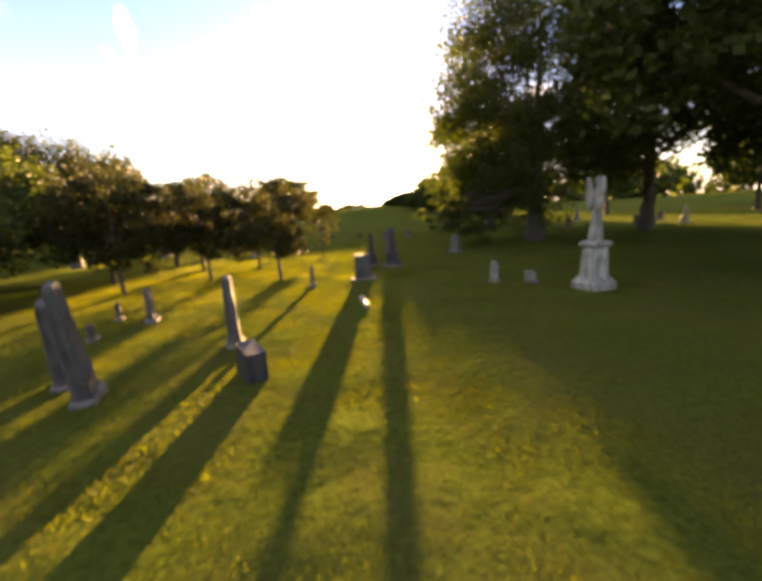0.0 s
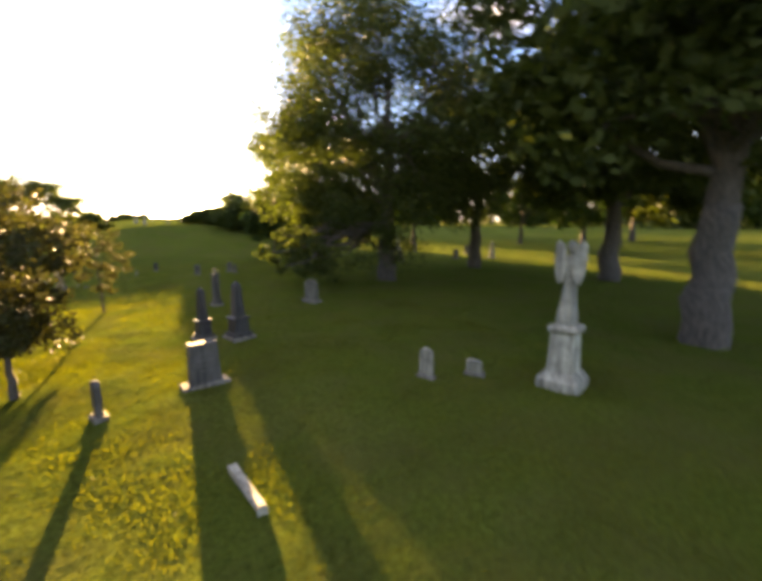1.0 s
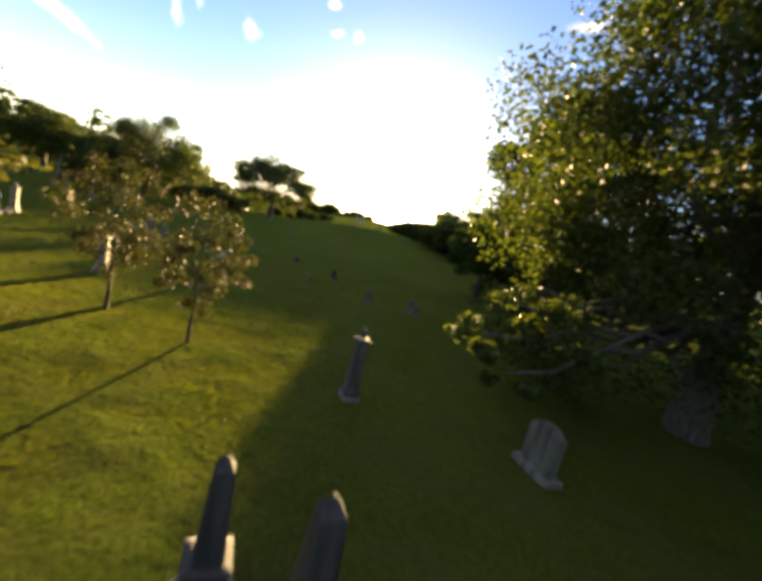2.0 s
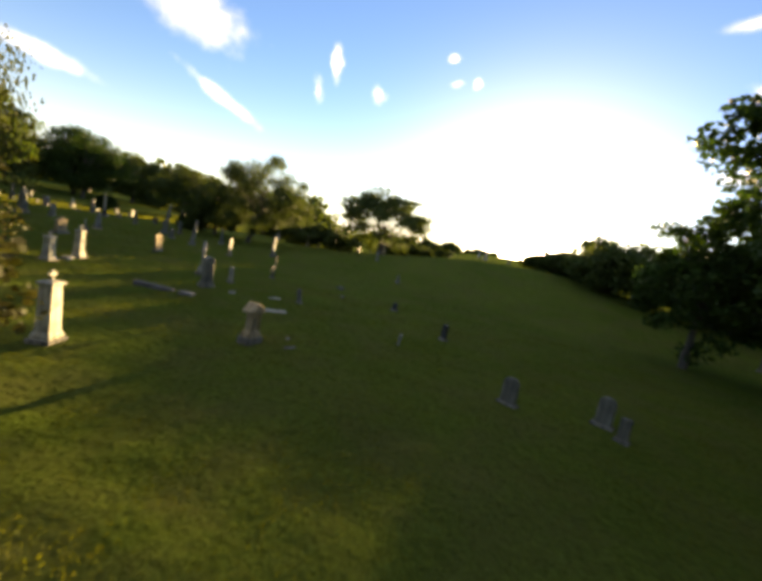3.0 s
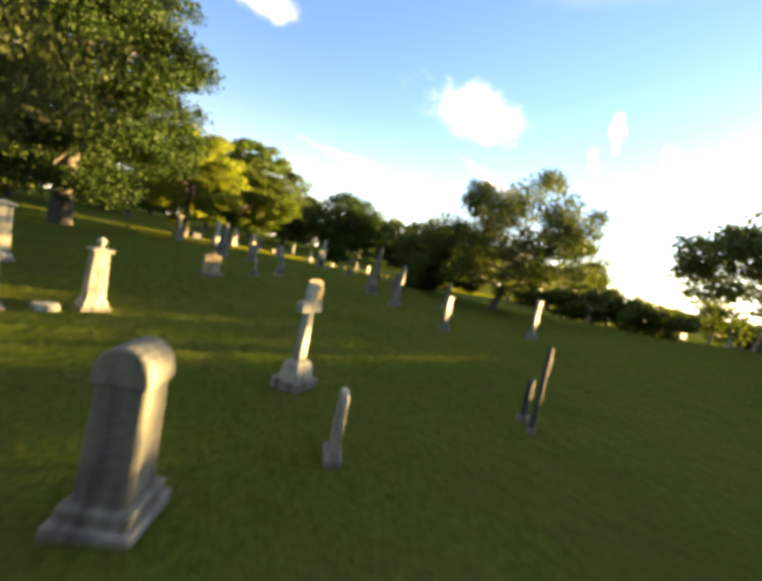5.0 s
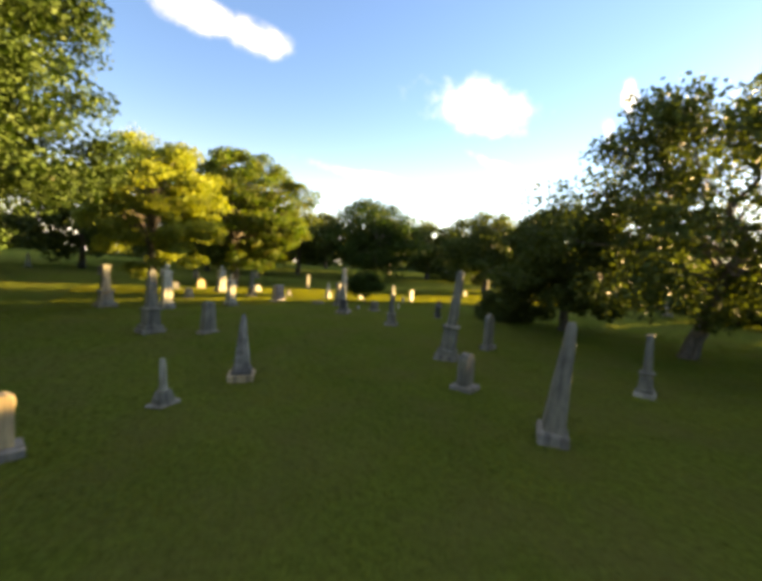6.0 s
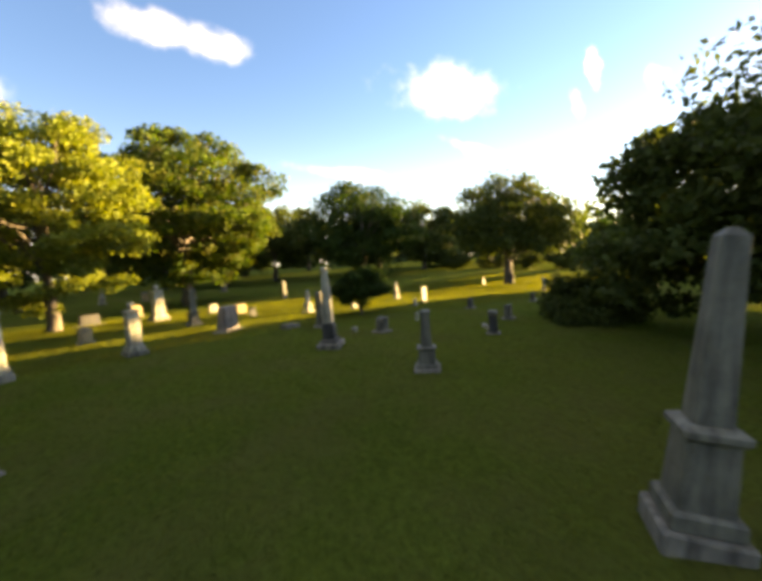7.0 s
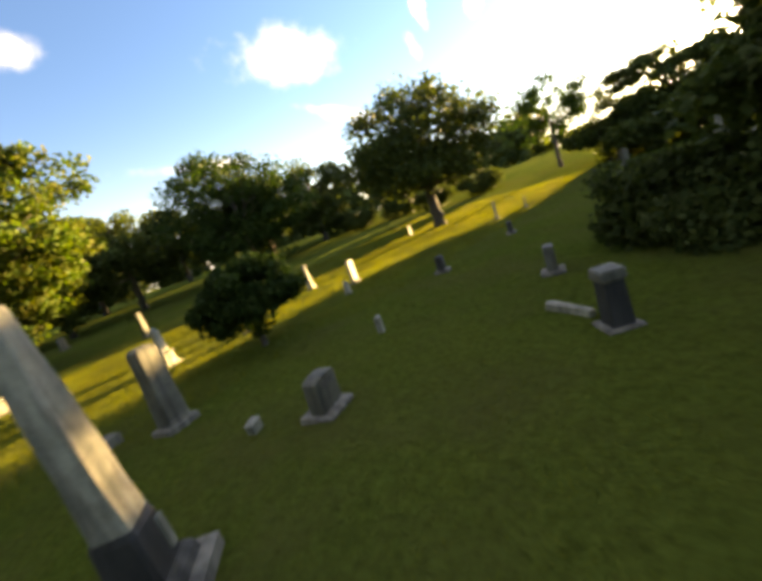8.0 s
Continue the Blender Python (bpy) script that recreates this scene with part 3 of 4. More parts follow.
# trees on the sunny side of the middle lawn
tree("tall broad maple with a dense green crown", 15.5, 50.0, 17.5, 6.6, 1.2, LEAF_GREEN, 60, 0.5, 120, 210, 0.34)
tree("small leafy green tree at the lawn's edge", 11.2, 53.0, 9.0, 3.2, 1.0, LEAF_GREEN, 61, 0.2, 60, 140, 0.26)
# low scrub on the crest, most of it added to block the low sun
low_shade_tree = tree("low dark thicket tree on the crest, mostly added to shade the lawn", -24.0, 88.0, 3.0, 3.2, 0.1, LEAF_DARK, 62, 0.14, 60, 150, 0.24)
tagged(low_shade_tree, group="low trees on the crest")
for px_, py_, k in ((10.0, 79.0, 1.1), (4.6, 78.5, 0.55), (6.6, 77.5, 0.65), (8.4, 79.5, 1.15), (11.2, 73.0, 1.4), (15.5, 76.0, 1.9), (19.5, 71.0, 2.3), (24.5, 75.0, 2.6),
                    (-43.6, 98.0, 1.4), (-39.6, 101.0, 1.8), (-79.0, 101.0, 0.8), (-73.5, 99.0, 0.75), (-68.0, 101.0, 0.8), (-62.5, 99.5, 0.75), (-57.5, 101.0, 0.8), (-33.0, 90.0, 1.3), (-28.5, 93.0, 1.45), (-19.5, 98.0, 1.1), (-13.0, 95.0, 0.7), (-13.5, 89.0, 0.55), (-10.5, 88.0, 0.5), (-7.5, 87.0, 0.48)):
    c_ = copy_thing(low_shade_tree, pose(px_, py_, ground_z(px_, py_) - 0.05, 0, 0, rnd.uniform(0, 360)))
    c_.scale = (k, k, k * rnd.uniform(0.85, 1.1))
tree("dark upright tree on the far crest", -37.0, 100.0, 6.8, 2.6, 0.4, LEAF_DARK, 64, 0.2, 70, 160, 0.26)
far_tree = tree("dark leafy tree closing the far lawn", -78.0, 36.0, 12.0, 6.4, 1.2, LEAF_DARK, 63, 0.35, 80, 130, 0.46)
tagged(far_tree, group="trees closing the far lawn")
for px_, py_, k in ((-64.0, 36.0, 0.9), (-90.0, 46.0, 1.1), (-92.0, 62.0, 1.0), (-84.0, 88.0, 0.85), (-88.0, 69.0, 0.8), (-58.0, 24.0, 1.0), (-40.0, 20.0, 0.9), (-104.0, 76.0, 1.1), (-74.0, 110.0, 0.9), (-96.0, 100.0, 1.0), (-28.0, 8.0, 0.8), (-96.0, 30.0, 1.0), (-84.0, 18.0, 1.0), (-70.0, 12.0, 1.0), (-62.0, 30.0, 0.7), (-108.0, 54.0, 1.1), (-112.0, 92.0, 1.1)):
    c_ = copy_thing(far_tree, pose(px_, py_, ground_z(px_, py_) - 0.05, 0, 0, rnd.uniform(0, 360)))
    c_.scale = (k, k, k)
# far woods along the horizon
rnd = random.Random(77)
far_c, far_s = [], []
for k in range(300):
    a = radians(rnd.uniform(-180, 180))
    d = rnd.uniform(140, 280)
    near_sun = abs(((math.degrees(a) - 0 + 180) % 360) - 180) < 22
    hh = rnd.uniform(3.0, 5.0) if near_sun else rnd.uniform(10, 17)
    cx, cy = -15 + d * math.sin(a), 45 + d * math.cos(a)
    for j in range(5):
        far_c.append((cx + rnd.uniform(-6, 6), cy + rnd.uniform(-6, 6), ground_z(cx, cy) + hh * rnd.uniform(0.08, 0.8)))
        s = hh * rnd.uniform(0.3, 0.45)
        far_s.append((s * 1.4, s * 1.4, s))
fverts, fn = leaf_cloud(far_c, far_s, 62, 2.7, 78)
tagged(leaf_object("far_woods", fverts, fn, LEAF_DARK, None), "dark woods far off along the horizon", "woods", kind="stuff")


# ---------------------------------------------------------------- gravestones
FACING = 108.0
count = [0]


def thing(name, x, y, turn=0.0, sink=0.02, tilt=0.0, tip=0.0):
    root = new(name)
    root.matrix_basis = pose(x, y, ground_z(x, y) - sink, tilt, tip, FACING + turn)
    count[0] += 1
    return root


def writing(parent, w, z_top, rows, front, mat=INK, step=0.075):
    """Rows of cut lettering too worn to read, as plain bars."""
    rnd_ = random.Random(count[0] * 13)
    for k in range(rows):
        wide = w * rnd_.uniform(0.55, 0.95)
        ob = part("lettering", slab(wide, 0.006, 0, 0.028, 0.002), mat, parent)
        ob.location = (0, front, z_top - k * step)


def obelisk(label, x, y, h, w, mat, turn=0, foot=None, seed=1, tilt=0, tip=0, cap="point"):
    """Stepped base, die with cornice, tall tapering shaft."""
    root = thing("obelisk", x, y, turn, 0.03, tilt, tip)
    b1, b2 = h * 0.07, h * 0.06
    die = h * 0.22
    part("footing", wear(slab(w * 1.55, w * 1.55, -0.1, b1, 0.025), 0.006, seed), foot or FOOT, root)
    part("plinth", wear(slab(w * 1.28, w * 1.28, b1, b1 + b2, 0.03), 0.004, seed + 1), mat, root)
    z = b1 + b2
    block = part("die", wear(rings([(z, w, w), (z + die * 0.9, w * 0.92, w * 0.92), (z + die, w * 0.92, w * 0.92)]), 0.003, seed + 2), mat, root)
    z += die
    part("cornice", wear(rings([(z, w * 0.94, w * 0.94), (z + h * 0.015, w * 1.14, w * 1.14), (z + h * 0.035, w * 1.14, w * 1.14), (z + h * 0.05, w * 0.8, w * 0.8)]), 0.003, seed + 3), mat, root)
    z += h * 0.05
    if cap == "blunt":
        part("shaft", wear(rings([(z, w * 0.68, w * 0.68), (h - w * 0.16, w * 0.46, w * 0.46), (h, w * 0.16, w * 0.16)], 0.10), 0.004, seed + 4), mat, root)
    elif cap == "point":
        part("shaft", wear(rings([(z, w * 0.68, w * 0.68), (h - w * 0.3, w * 0.44, w * 0.44), (h, 0.03, 0.03)], 0.10), 0.004, seed + 4), mat, root)
    else:
        part("shaft", wear(rings([(z, w * 0.66, w * 0.66), (h - w * 0.42, w * 0.48, w * 0.48), (h - w * 0.36, w * 0.62, w * 0.62), (h - w * 0.2, w * 0.62, w * 0.62), (h - w * 0.12, w * 0.4, w * 0.4)], 0.10), 0.004, seed + 4), mat, root)
        if cap == "urn":
            part("urn", round_tower([(h - w * 0.12, w * 0.12), (h - w * 0.05, w * 0.09), (h + w * 0.12, w * 0.24), (h + w * 0.24, w * 0.2), (h + w * 0.3, w * 0.1), (h + w * 0.4, w * 0.03)], 16), mat, root, "", True)
        elif cap != "flat":
            part("finial", round_tower([(h - w * 0.12, w * 0.16), (h + w * 0.05, w * 0.06), (h + w * 0.18, w * 0.12), (h + w * 0.34, w * 0.02)], 14), mat, root, "", True)
    writing(block, w * 0.7, b1 + b2 + die * 0.82, 4, -w * 0.49, step=die * 0.17)
    return tagged(root, label, "obelisk")


def pillar(label, x, y, h, w, mat, turn=0, seed=1, tilt=0, tip=0, top=0.5, deep=0.8):
    """A plain tapering shaft on a low plinth, its edges worn."""
    root = thing("pillar", x, y, turn, 0.03, tilt, tip)
    z = h * 0.09
    part("plinth", wear(rings([(-0.1, w * 1.5, w * 1.5 * deep), (z - h * 0.02, w * 1.46, w * 1.46 * deep), (z, w * 1.3, w * 1.3 * deep)]), 0.012, seed), FOOT, root)
    body = [(z - 0.003, w * 1.08, w * deep * 1.08), (z + h * 0.06, w, w * deep)]
    for k in range(1, 6):
        f = k / 5
        g_ = 1 + (top - 1) * f
        body.append((z + h * 0.06 + (h * 0.96 - z - h * 0.06) * f, w * g_, w * deep * g_))
    body.append((h, w * top * 0.72, w * deep * top * 0.72))
    block = part("shaft", wear(rings(body, 0.16), 0.009, seed + 1), mat, root)
    writing(block, w * 0.6, h * 0.5, 4, -w * deep * 0.5 * (1 + top) / 2 - 0.004, step=0.08)
    return tagged(root, label, "monument")


def stained_pillar(label, x, y, h, w, turn=0, seed=1, tilt=0, tip=0):
    """A pale tapering shaft on a dark stained die, on one broad rough step."""
    root = thing("pillar", x, y, turn, 0.03, tilt, tip)
    part("step", wear(slab(w * 2.45, w * 2.3, -0.12, 0.20, 0.04), 0.018, seed), FOOT, root, "broad rough pale step")
    part("plinth", wear(rings([(0.197, w * 1.75, w * 1.65), (0.27, w * 1.7, w * 1.6), (0.33, w * 1.4, w * 1.3)]), 0.012, seed + 1), DIM_GRANITE, root)
    block = part("die", wear(rings([(0.328, w * 1.32, w * 1.24), (0.42, w * 1.25, w * 1.16), (0.74, w * 1.14, w * 1.06), (0.80, w * 1.02, w * 0.95)], 0.2), 0.012, seed + 2), DARK_STONE, root, "dark stained die with a pale scar")
    scar = part("scar", wear(slab(w * 0.22, 0.02, 0.40, 0.70, 0.006), 0.012, seed + 3), MARBLE, block)
    scar.location = (w * 0.34, -w * 0.60, 0)
    body = []
    for k in range(7):
        f = k / 6
        g_ = 1 - 0.40 * f
        body.append((0.797 + (h - 0.84) * f, w * g_, w * 0.92 * g_))
    body.append((h, w * 0.5, w * 0.46))
    part("shaft", wear(rings(body, 0.16), 0.010, seed + 4), MARBLE, root, "pale mottled marble shaft")
    return tagged(root, label, "monument")


def pyramid_marker(label, x, y, h, w, turn=0, seed=1):
    """A steep pointed stone rising from a dark plinth on a rough base coloured as sunlit."""
    root = thing("obelisk", x, y, turn, 0.03)
    # sandstone colour stands in for low sun on the footing
    part("footing", wear(slab(w * 1.75, w * 1.6, -0.1, 0.17, 0.03), 0.022, seed), SAND, root, "rough base coloured ochre for sunlight")
    part("plinth", wear(rings([(0.168, w * 1.4, w * 1.3), (0.26, w * 1.36, w * 1.26), (0.33, w * 1.12, w * 1.06)]), 0.010, seed + 1), DIM_GRANITE, root)
    block = part("shaft", wear(rings([(0.328, w * 1.05, w), (h * 0.42, w * 0.84, w * 0.8), (h * 0.7, w * 0.55, w * 0.52), (h * 0.92, w * 0.36, w * 0.34), (h, 0.06, 0.06)], 0.14), 0.010, seed + 2), MOTTLED, root)
    writing(block, w * 0.55, h * 0.42, 4, -w * 0.44, step=0.07)
    return tagged(root, label, "obelisk")


def spike_stone(label, x, y, h, w, turn=0, seed=1, tip=0):
    """A thin white post standing in a lumpy stone foot."""
    root = thing("memorial_post", x, y, turn, 0.03, 0, tip)
    part("footing", wear(slab(w * 4.6, w * 3.8, -0.1, h * 0.09, 0.03), 0.03, seed), FOOT, root)
    part("foot", wear(rings([(h * 0.088, w * 3.4, w * 2.9), (h * 0.2, w * 3.1, w * 2.6), (h * 0.34, w * 1.9, w * 1.6)], 0.3), 0.015, seed + 1), GRANITE, root)
    part("post", wear(rings([(h * 0.338, w * 1.15, w), (h * 0.9, w * 0.8, w * 0.7), (h, w * 0.6, w * 0.5)]), 0.004, seed + 2), MARBLE, root, "white marble post")
    return tagged(root, label, "memorial")


def column(label, x, y, h, w, mat, turn=0, seed=1, top="flat", foot=None):
    """A slim upright stone on a small stepped base, with a moulded head."""
    root = thing("memorial_column", x, y, turn)
    part("footing", wear(slab(w * 1.55, w * 1.4, -0.1, h * 0.07, 0.02), 0.005, seed), foot or FOOT, root)
    part("plinth", wear(rings([(h * 0.07, w * 1.28, w * 1.15), (h * 0.12, w * 1.28, w * 1.15), (h * 0.17, w * 1.02, w * 0.92)]), 0.004, seed + 1), mat, root)
    head = h if top == "flat" else h * 0.86
    block = part("shaft", wear(rings([(h * 0.17, w, w * 0.9), (head - w * 0.3, w * 0.84, w * 0.76)]), 0.004, seed + 2), mat, root)
    part("cap", wear(rings([(head - w * 0.3, w * 0.86, w * 0.78), (head - w * 0.22, w * 1.12, w * 1.0), (head - w * 0.1, w * 1.12, w * 1.0), (head, w * 0.5, w * 0.45)]), 0.004, seed + 3), mat, root)
    if top == "urn":
        part("urn", round_tower([(head - 0.01, w * 0.16), (head + h * 0.02, w * 0.11), (head + h * 0.07, w * 0.26), (head + h * 0.10, w * 0.2), (h, w * 0.04)], 16), mat, root, "", True)
    elif top == "cross":
        a, b = w * 0.09, h - head
        part("cross", moved(plate([(-a, 0), (a, 0), (a, b * 0.5), (w * 0.3, b * 0.5), (w * 0.3, b * 0.72), (a, b * 0.72), (a, b), (-a, b), (-a, b * 0.72), (-w * 0.3, b * 0.72), (-w * 0.3, b * 0.5), (-a, b * 0.5)], w * 0.2), Matrix.Translation((0, 0, head - 0.01))), mat, root)
    writing(block, w * 0.7, h * 0.55, 5, -w * 0.41, step=0.07)
    return tagged(root, label, "memorial")


def headstone(label, x, y, w, h, thick, kind, mat, turn=0, seed=1, base=True, frame_edges=False, tilt=0, tip=0, rows=5):
    root = thing("headstone", x, y, turn, 0.03, tilt, tip)
    z = 0.0
    if base:
        z = max(0.12, h * 0.14)
        part("base", wear(slab(w * 1.28, thick * 2.3, -0.08, z, 0.02), 0.005, seed), FOOT, root)
    tab = moved(plate(arch_outline(w, h - z, kind), thick), Matrix.Translation((0, 0, z - 0.002)))
    block = part("tablet", wear(tab, 0.003, seed + 1), mat, root)
    if frame_edges:
        for s in (-1, 1):
            post = part("pilaster", slab(w * 0.12, 0.05, z, z + (h - z) * 0.76, 0.012), mat, root)
            post.location = (s * w * 0.42, -thick / 2 - 0.02, 0)
        panel = part("panel", moved(slab(w * 0.62, 0.03, z + (h - z) * 0.16, z + (h - z) * 0.62, 0.01), Matrix.Translation((0, -thick / 2 - 0.012, 0))), mat, root)
        writing(panel, w * 0.5, z + (h - z) * 0.55, rows, -thick / 2 - 0.030)
    else:
        writing(block, w * 0.62, z + (h - z) * 0.74, rows, -thick / 2 - 0.002, step=(h - z) * 0.1)
    return tagged(root, label, "headstone")


def tablet_monument(label, x, y, w, h, d, mat, turn=0, seed=1, tilt=0, tip=0, top="gable", bases=2, cap_mat=None):
    """A thick upright block with a moulded cap on stepped bases."""
    root = thing("monument", x, y, turn, 0.03, tilt, tip)
    z, k = 0.0, 1.55
    for i in range(bases):
        t = h * (0.10 if i == 0 else 0.08)
        part("base", wear(slab(w * k, d * k * 1.05, z - (0.1 if i == 0 else 0.002), z + t, 0.025), 0.006, seed + i), FOOT if i == 0 else mat, root)
        z += t
        k -= 0.25
    body_top = h * (0.80 if top != "none" else 1.0)
    block = part("die", wear(rings([(z, w, d), (z + 0.05, w, d), (body_top, w * 0.9, d * 0.9)]), 0.004, seed + 3), mat, root)
    if top == "gable":
        cap = moved(plate([(-w * 0.56, 0), (w * 0.56, 0), (w * 0.56, h * 0.07), (w * 0.2, h * 0.17), (0, h * 0.20), (-w * 0.2, h * 0.17), (-w * 0.56, h * 0.07)], d * 1.12), Matrix.Translation((0, 0, body_top)))
        part("cap", wear(cap, 0.004, seed + 4), mat, root)
    elif top == "round":
        part("cap", wear(moved(plate([(-w * 0.5, 0), (w * 0.5, 0)] + [(w * 0.5 * math.cos(math.pi * i / 10), h * 0.05 + h * 0.15 * math.sin(math.pi * i / 10)) for i in range(11)], d * 1.05), Matrix.Translation((0, 0, body_top))), 0.003, seed + 4), mat, root)
    elif top == "urn":
        part("cap", rings([(body_top, w * 0.95, d * 0.95), (body_top + h * 0.03, w * 1.15, d * 1.15), (body_top + h * 0.06, w * 0.5, d * 0.5)]), mat, root)
        part("urn", round_tower([(body_top + h * 0.06, w * 0.16), (body_top + h * 0.09, w * 0.12), (body_top + h * 0.15, w * 0.3), (body_top + h * 0.185, w * 0.22), (h, w * 0.05)], 16), mat, root, "", True)
    elif top == "block":
        part("cap", rings([(body_top, w * 0.92, d * 0.92), (body_top + h * 0.04, w * 1.1, d * 1.1), (h - 0.03, w * 1.1, d * 1.1), (h, w * 1.0, d * 1.0)]), cap_mat or mat, root, "paler stone cap" if cap_mat else "")
    writing(block, w * 0.7, z + (body_top - z) * 0.7, 4, -d * 0.485, step=(body_top - z) * 0.13)
    return tagged(root, label, "monument")


def gabled_shrine(label, x, y, mat, turn=0, seed=1):
    """A little stone house: gabled roof on pilasters before a niche, on a flared foot."""
    root = thing("monument", x, y, turn, 0.03)
    part("base", wear(slab(0.88, 0.60, -0.1, 0.26, 0.03), 0.012, seed), FOOT, root)
    part("foot", wear(rings([(0.257, 0.76, 0.50), (0.34, 0.74, 0.48), (0.48, 0.58, 0.36)]), 0.006, seed + 1), mat, root)
    core = part("niche", wear(rings([(0.478, 0.54, 0.28), (1.10, 0.52, 0.28)]), 0.004, seed + 2), mat, root)
    for s in (-1, 1):
        post = part("pilaster", wear(rings([(0.478, 0.10, 0.09), (0.53, 0.085, 0.075), (0.96, 0.08, 0.07), (1.02, 0.10, 0.09)]), 0.003, seed + 3), mat, root)
        post.location = (s * 0.225, -0.165, 0)
    arch = [(-0.275, 0.0), (-0.18, 0.0)] + [(-0.18 * math.cos(math.pi * i / 8), 0.0 + 0.13 * math.sin(math.pi * i / 8)) for i in range(1, 8)] + [(0.18, 0.0), (0.275, 0.0), (0.275, 0.19), (-0.275, 0.19)]
    n = len(arch)
    verts = [(p, d_, q + 0.93) for d_ in (-0.205, -0.135) for p, q in arch]
    faces = [tuple(range(n)), tuple(range(2 * n - 1, n - 1, -1))] + [((i + 1) % n, i, n + i, n + (i + 1) % n) for i in range(n)]
    part("arch", (verts, faces), mat, root)
    roof = [(-0.40, 0.0), (0.40, 0.0), (0.42, 0.07), (0.10, 0.29), (0.06, 0.33), (-0.06, 0.33), (-0.10, 0.29), (-0.42, 0.07)]
    part("roof", wear(moved(plate(roof, 0.54), Matrix.Translation((0, 0, 1.098))), 0.012, seed + 5), mat, root)
    writing(core, 0.26, 0.86, 4, -0.141, step=0.07)
    return tagged(root, label, "headstone")


def cross_monument(label, x, y, h, w, mat, turn=0, seed=1):
    root = thing("cross_monument", x, y, turn)
    part("footing", wear(slab(w * 1.1, w * 0.9, -0.1, h * 0.10, 0.02), 0.005, seed), FOOT, root)
    part("plinth", wear(rings([(h * 0.10, w * 0.85, w * 0.65), (h * 0.24, w * 0.7, w * 0.5), (h * 0.27, w * 0.5, w * 0.36)]), 0.004, seed + 1), mat, root)
    a = w * 0.13
    out = [(-a * 1.25, 0), (a * 1.25, 0), (a, h * 0.46), (w * 0.46, h * 0.46), (w * 0.46, h * 0.56), (a, h * 0.56), (a, h * 0.73),
           (-a, h * 0.73), (-a, h * 0.56), (-w * 0.46, h * 0.56), (-w * 0.46, h * 0.46), (-a, h * 0.46)]
    shape = moved(plate(out, w * 0.24), Matrix.Translation((0, 0, h * 0.27 - 0.003)))
    part("cross", wear(shape, 0.004, seed + 2), mat, root)
    return tagged(root, label, "cross")


def flat_marker(label, x, y, w, d, h, mat, turn=0, seed=1, tilt=0, tip=0, name="grave_marker"):
    ob = mesh_object(name, *wear(slab(w, d, -0.08, h, 0.02), min(0.028, 0.06 * w), seed), mat)
    ob.matrix_basis = pose(x, y, ground_z(x, y), tilt, tip, FACING + turn)
    return tagged(ob, label, "grave marker")


def broken_slab(label, x, y, w, d, h, mat, turn=0, seed=1):
    """A flat slab with a chipped outline and a worn, slightly domed top."""
    r = random.Random(seed)
    rim = []
    for k in range(28):
        f = k / 28 * 4
        side, t = int(f), f - int(f)
        u, v = ((t - 0.5, -0.5), (0.5, t - 0.5), (0.5 - t, 0.5), (-0.5, 0.5 - t))[side]
        rim.append((u * w + r.uniform(-0.05, 0.03) * d, v * d * (0.92 + 0.08 * math.sin(5 * u)) + r.uniform(-0.07, 0.05) * d))
    verts, faces, n = [], [], 28
    for z, k in ((-0.08, 1.0), (h * 0.75, 1.0), (h, 0.94)):
        verts += [(p * k, q * k, z + (r.uniform(-0.1, 0.1) * h if z > 0 else 0)) for p, q in rim]
    verts.append((0, 0, h * 1.1))
    for k in range(2):
        faces += [(k * n + i, k * n + (i + 1) % n, (k + 1) * n + (i + 1) % n, (k + 1) * n + i) for i in range(n)]
    faces += [(2 * n + i, 2 * n + (i + 1) % n, 3 * n) for i in range(n)]
    faces.append(tuple(range(n - 1, -1, -1)))
    ob = mesh_object("grave_marker", verts, faces, mat)
    ob.matrix_basis = pose(x, y, ground_z(x, y), 0, 0, FACING + turn)
    return tagged(ob, label, "grave marker")


def stone_ring(label, x, y, r_out, r_in, h, mat, seed=1):
    """A low round collar of stone with a chipped rim, open in the middle."""
    r = random.Random(seed)
    n, verts, faces = 22, [], []
    out = [r_out * r.uniform(0.9, 1.06) for _ in range(n)]
    inn = [r_in * r.uniform(0.9, 1.1) for _ in range(n)]
    for radii, z in ((out, -0.08), (out, h * 0.7), ([a * 0.93 for a in out], h), ([a * 1.1 for a in inn], h), (inn, h * 0.6), (inn, -0.08)):
        verts += [(radii[i] * math.cos(2 * math.pi * i / n), radii[i] * math.sin(2 * math.pi * i / n), z) for i in range(n)]
    for k in range(5):
        faces += [(k * n + i, k * n + (i + 1) % n, (k + 1) * n + (i + 1) % n, (k + 1) * n + i) for i in range(n)]
    ob = mesh_object("stone_ring", verts, faces, mat)
    ob.matrix_basis = pose(x, y, ground_z(x, y), 0, 0, 0)
    return tagged(ob, label, "grave marker")


# eastern lawn
pedestal = thing("pedestal", 7.45, 12.8)
part("base", wear(rings([(-0.1, 1.02, 1.02), (0.22, 1.0, 1.0), (0.27, 0.9, 0.9), (0.42, 0.72, 0.72)]), 0.008, 3), MARBLE, pedestal)
pedestal_die = part("die", wear(rings([(0.418, 0.66, 0.66), (1.38, 0.56, 0.56)]), 0.006, 4), MARBLE, pedestal)
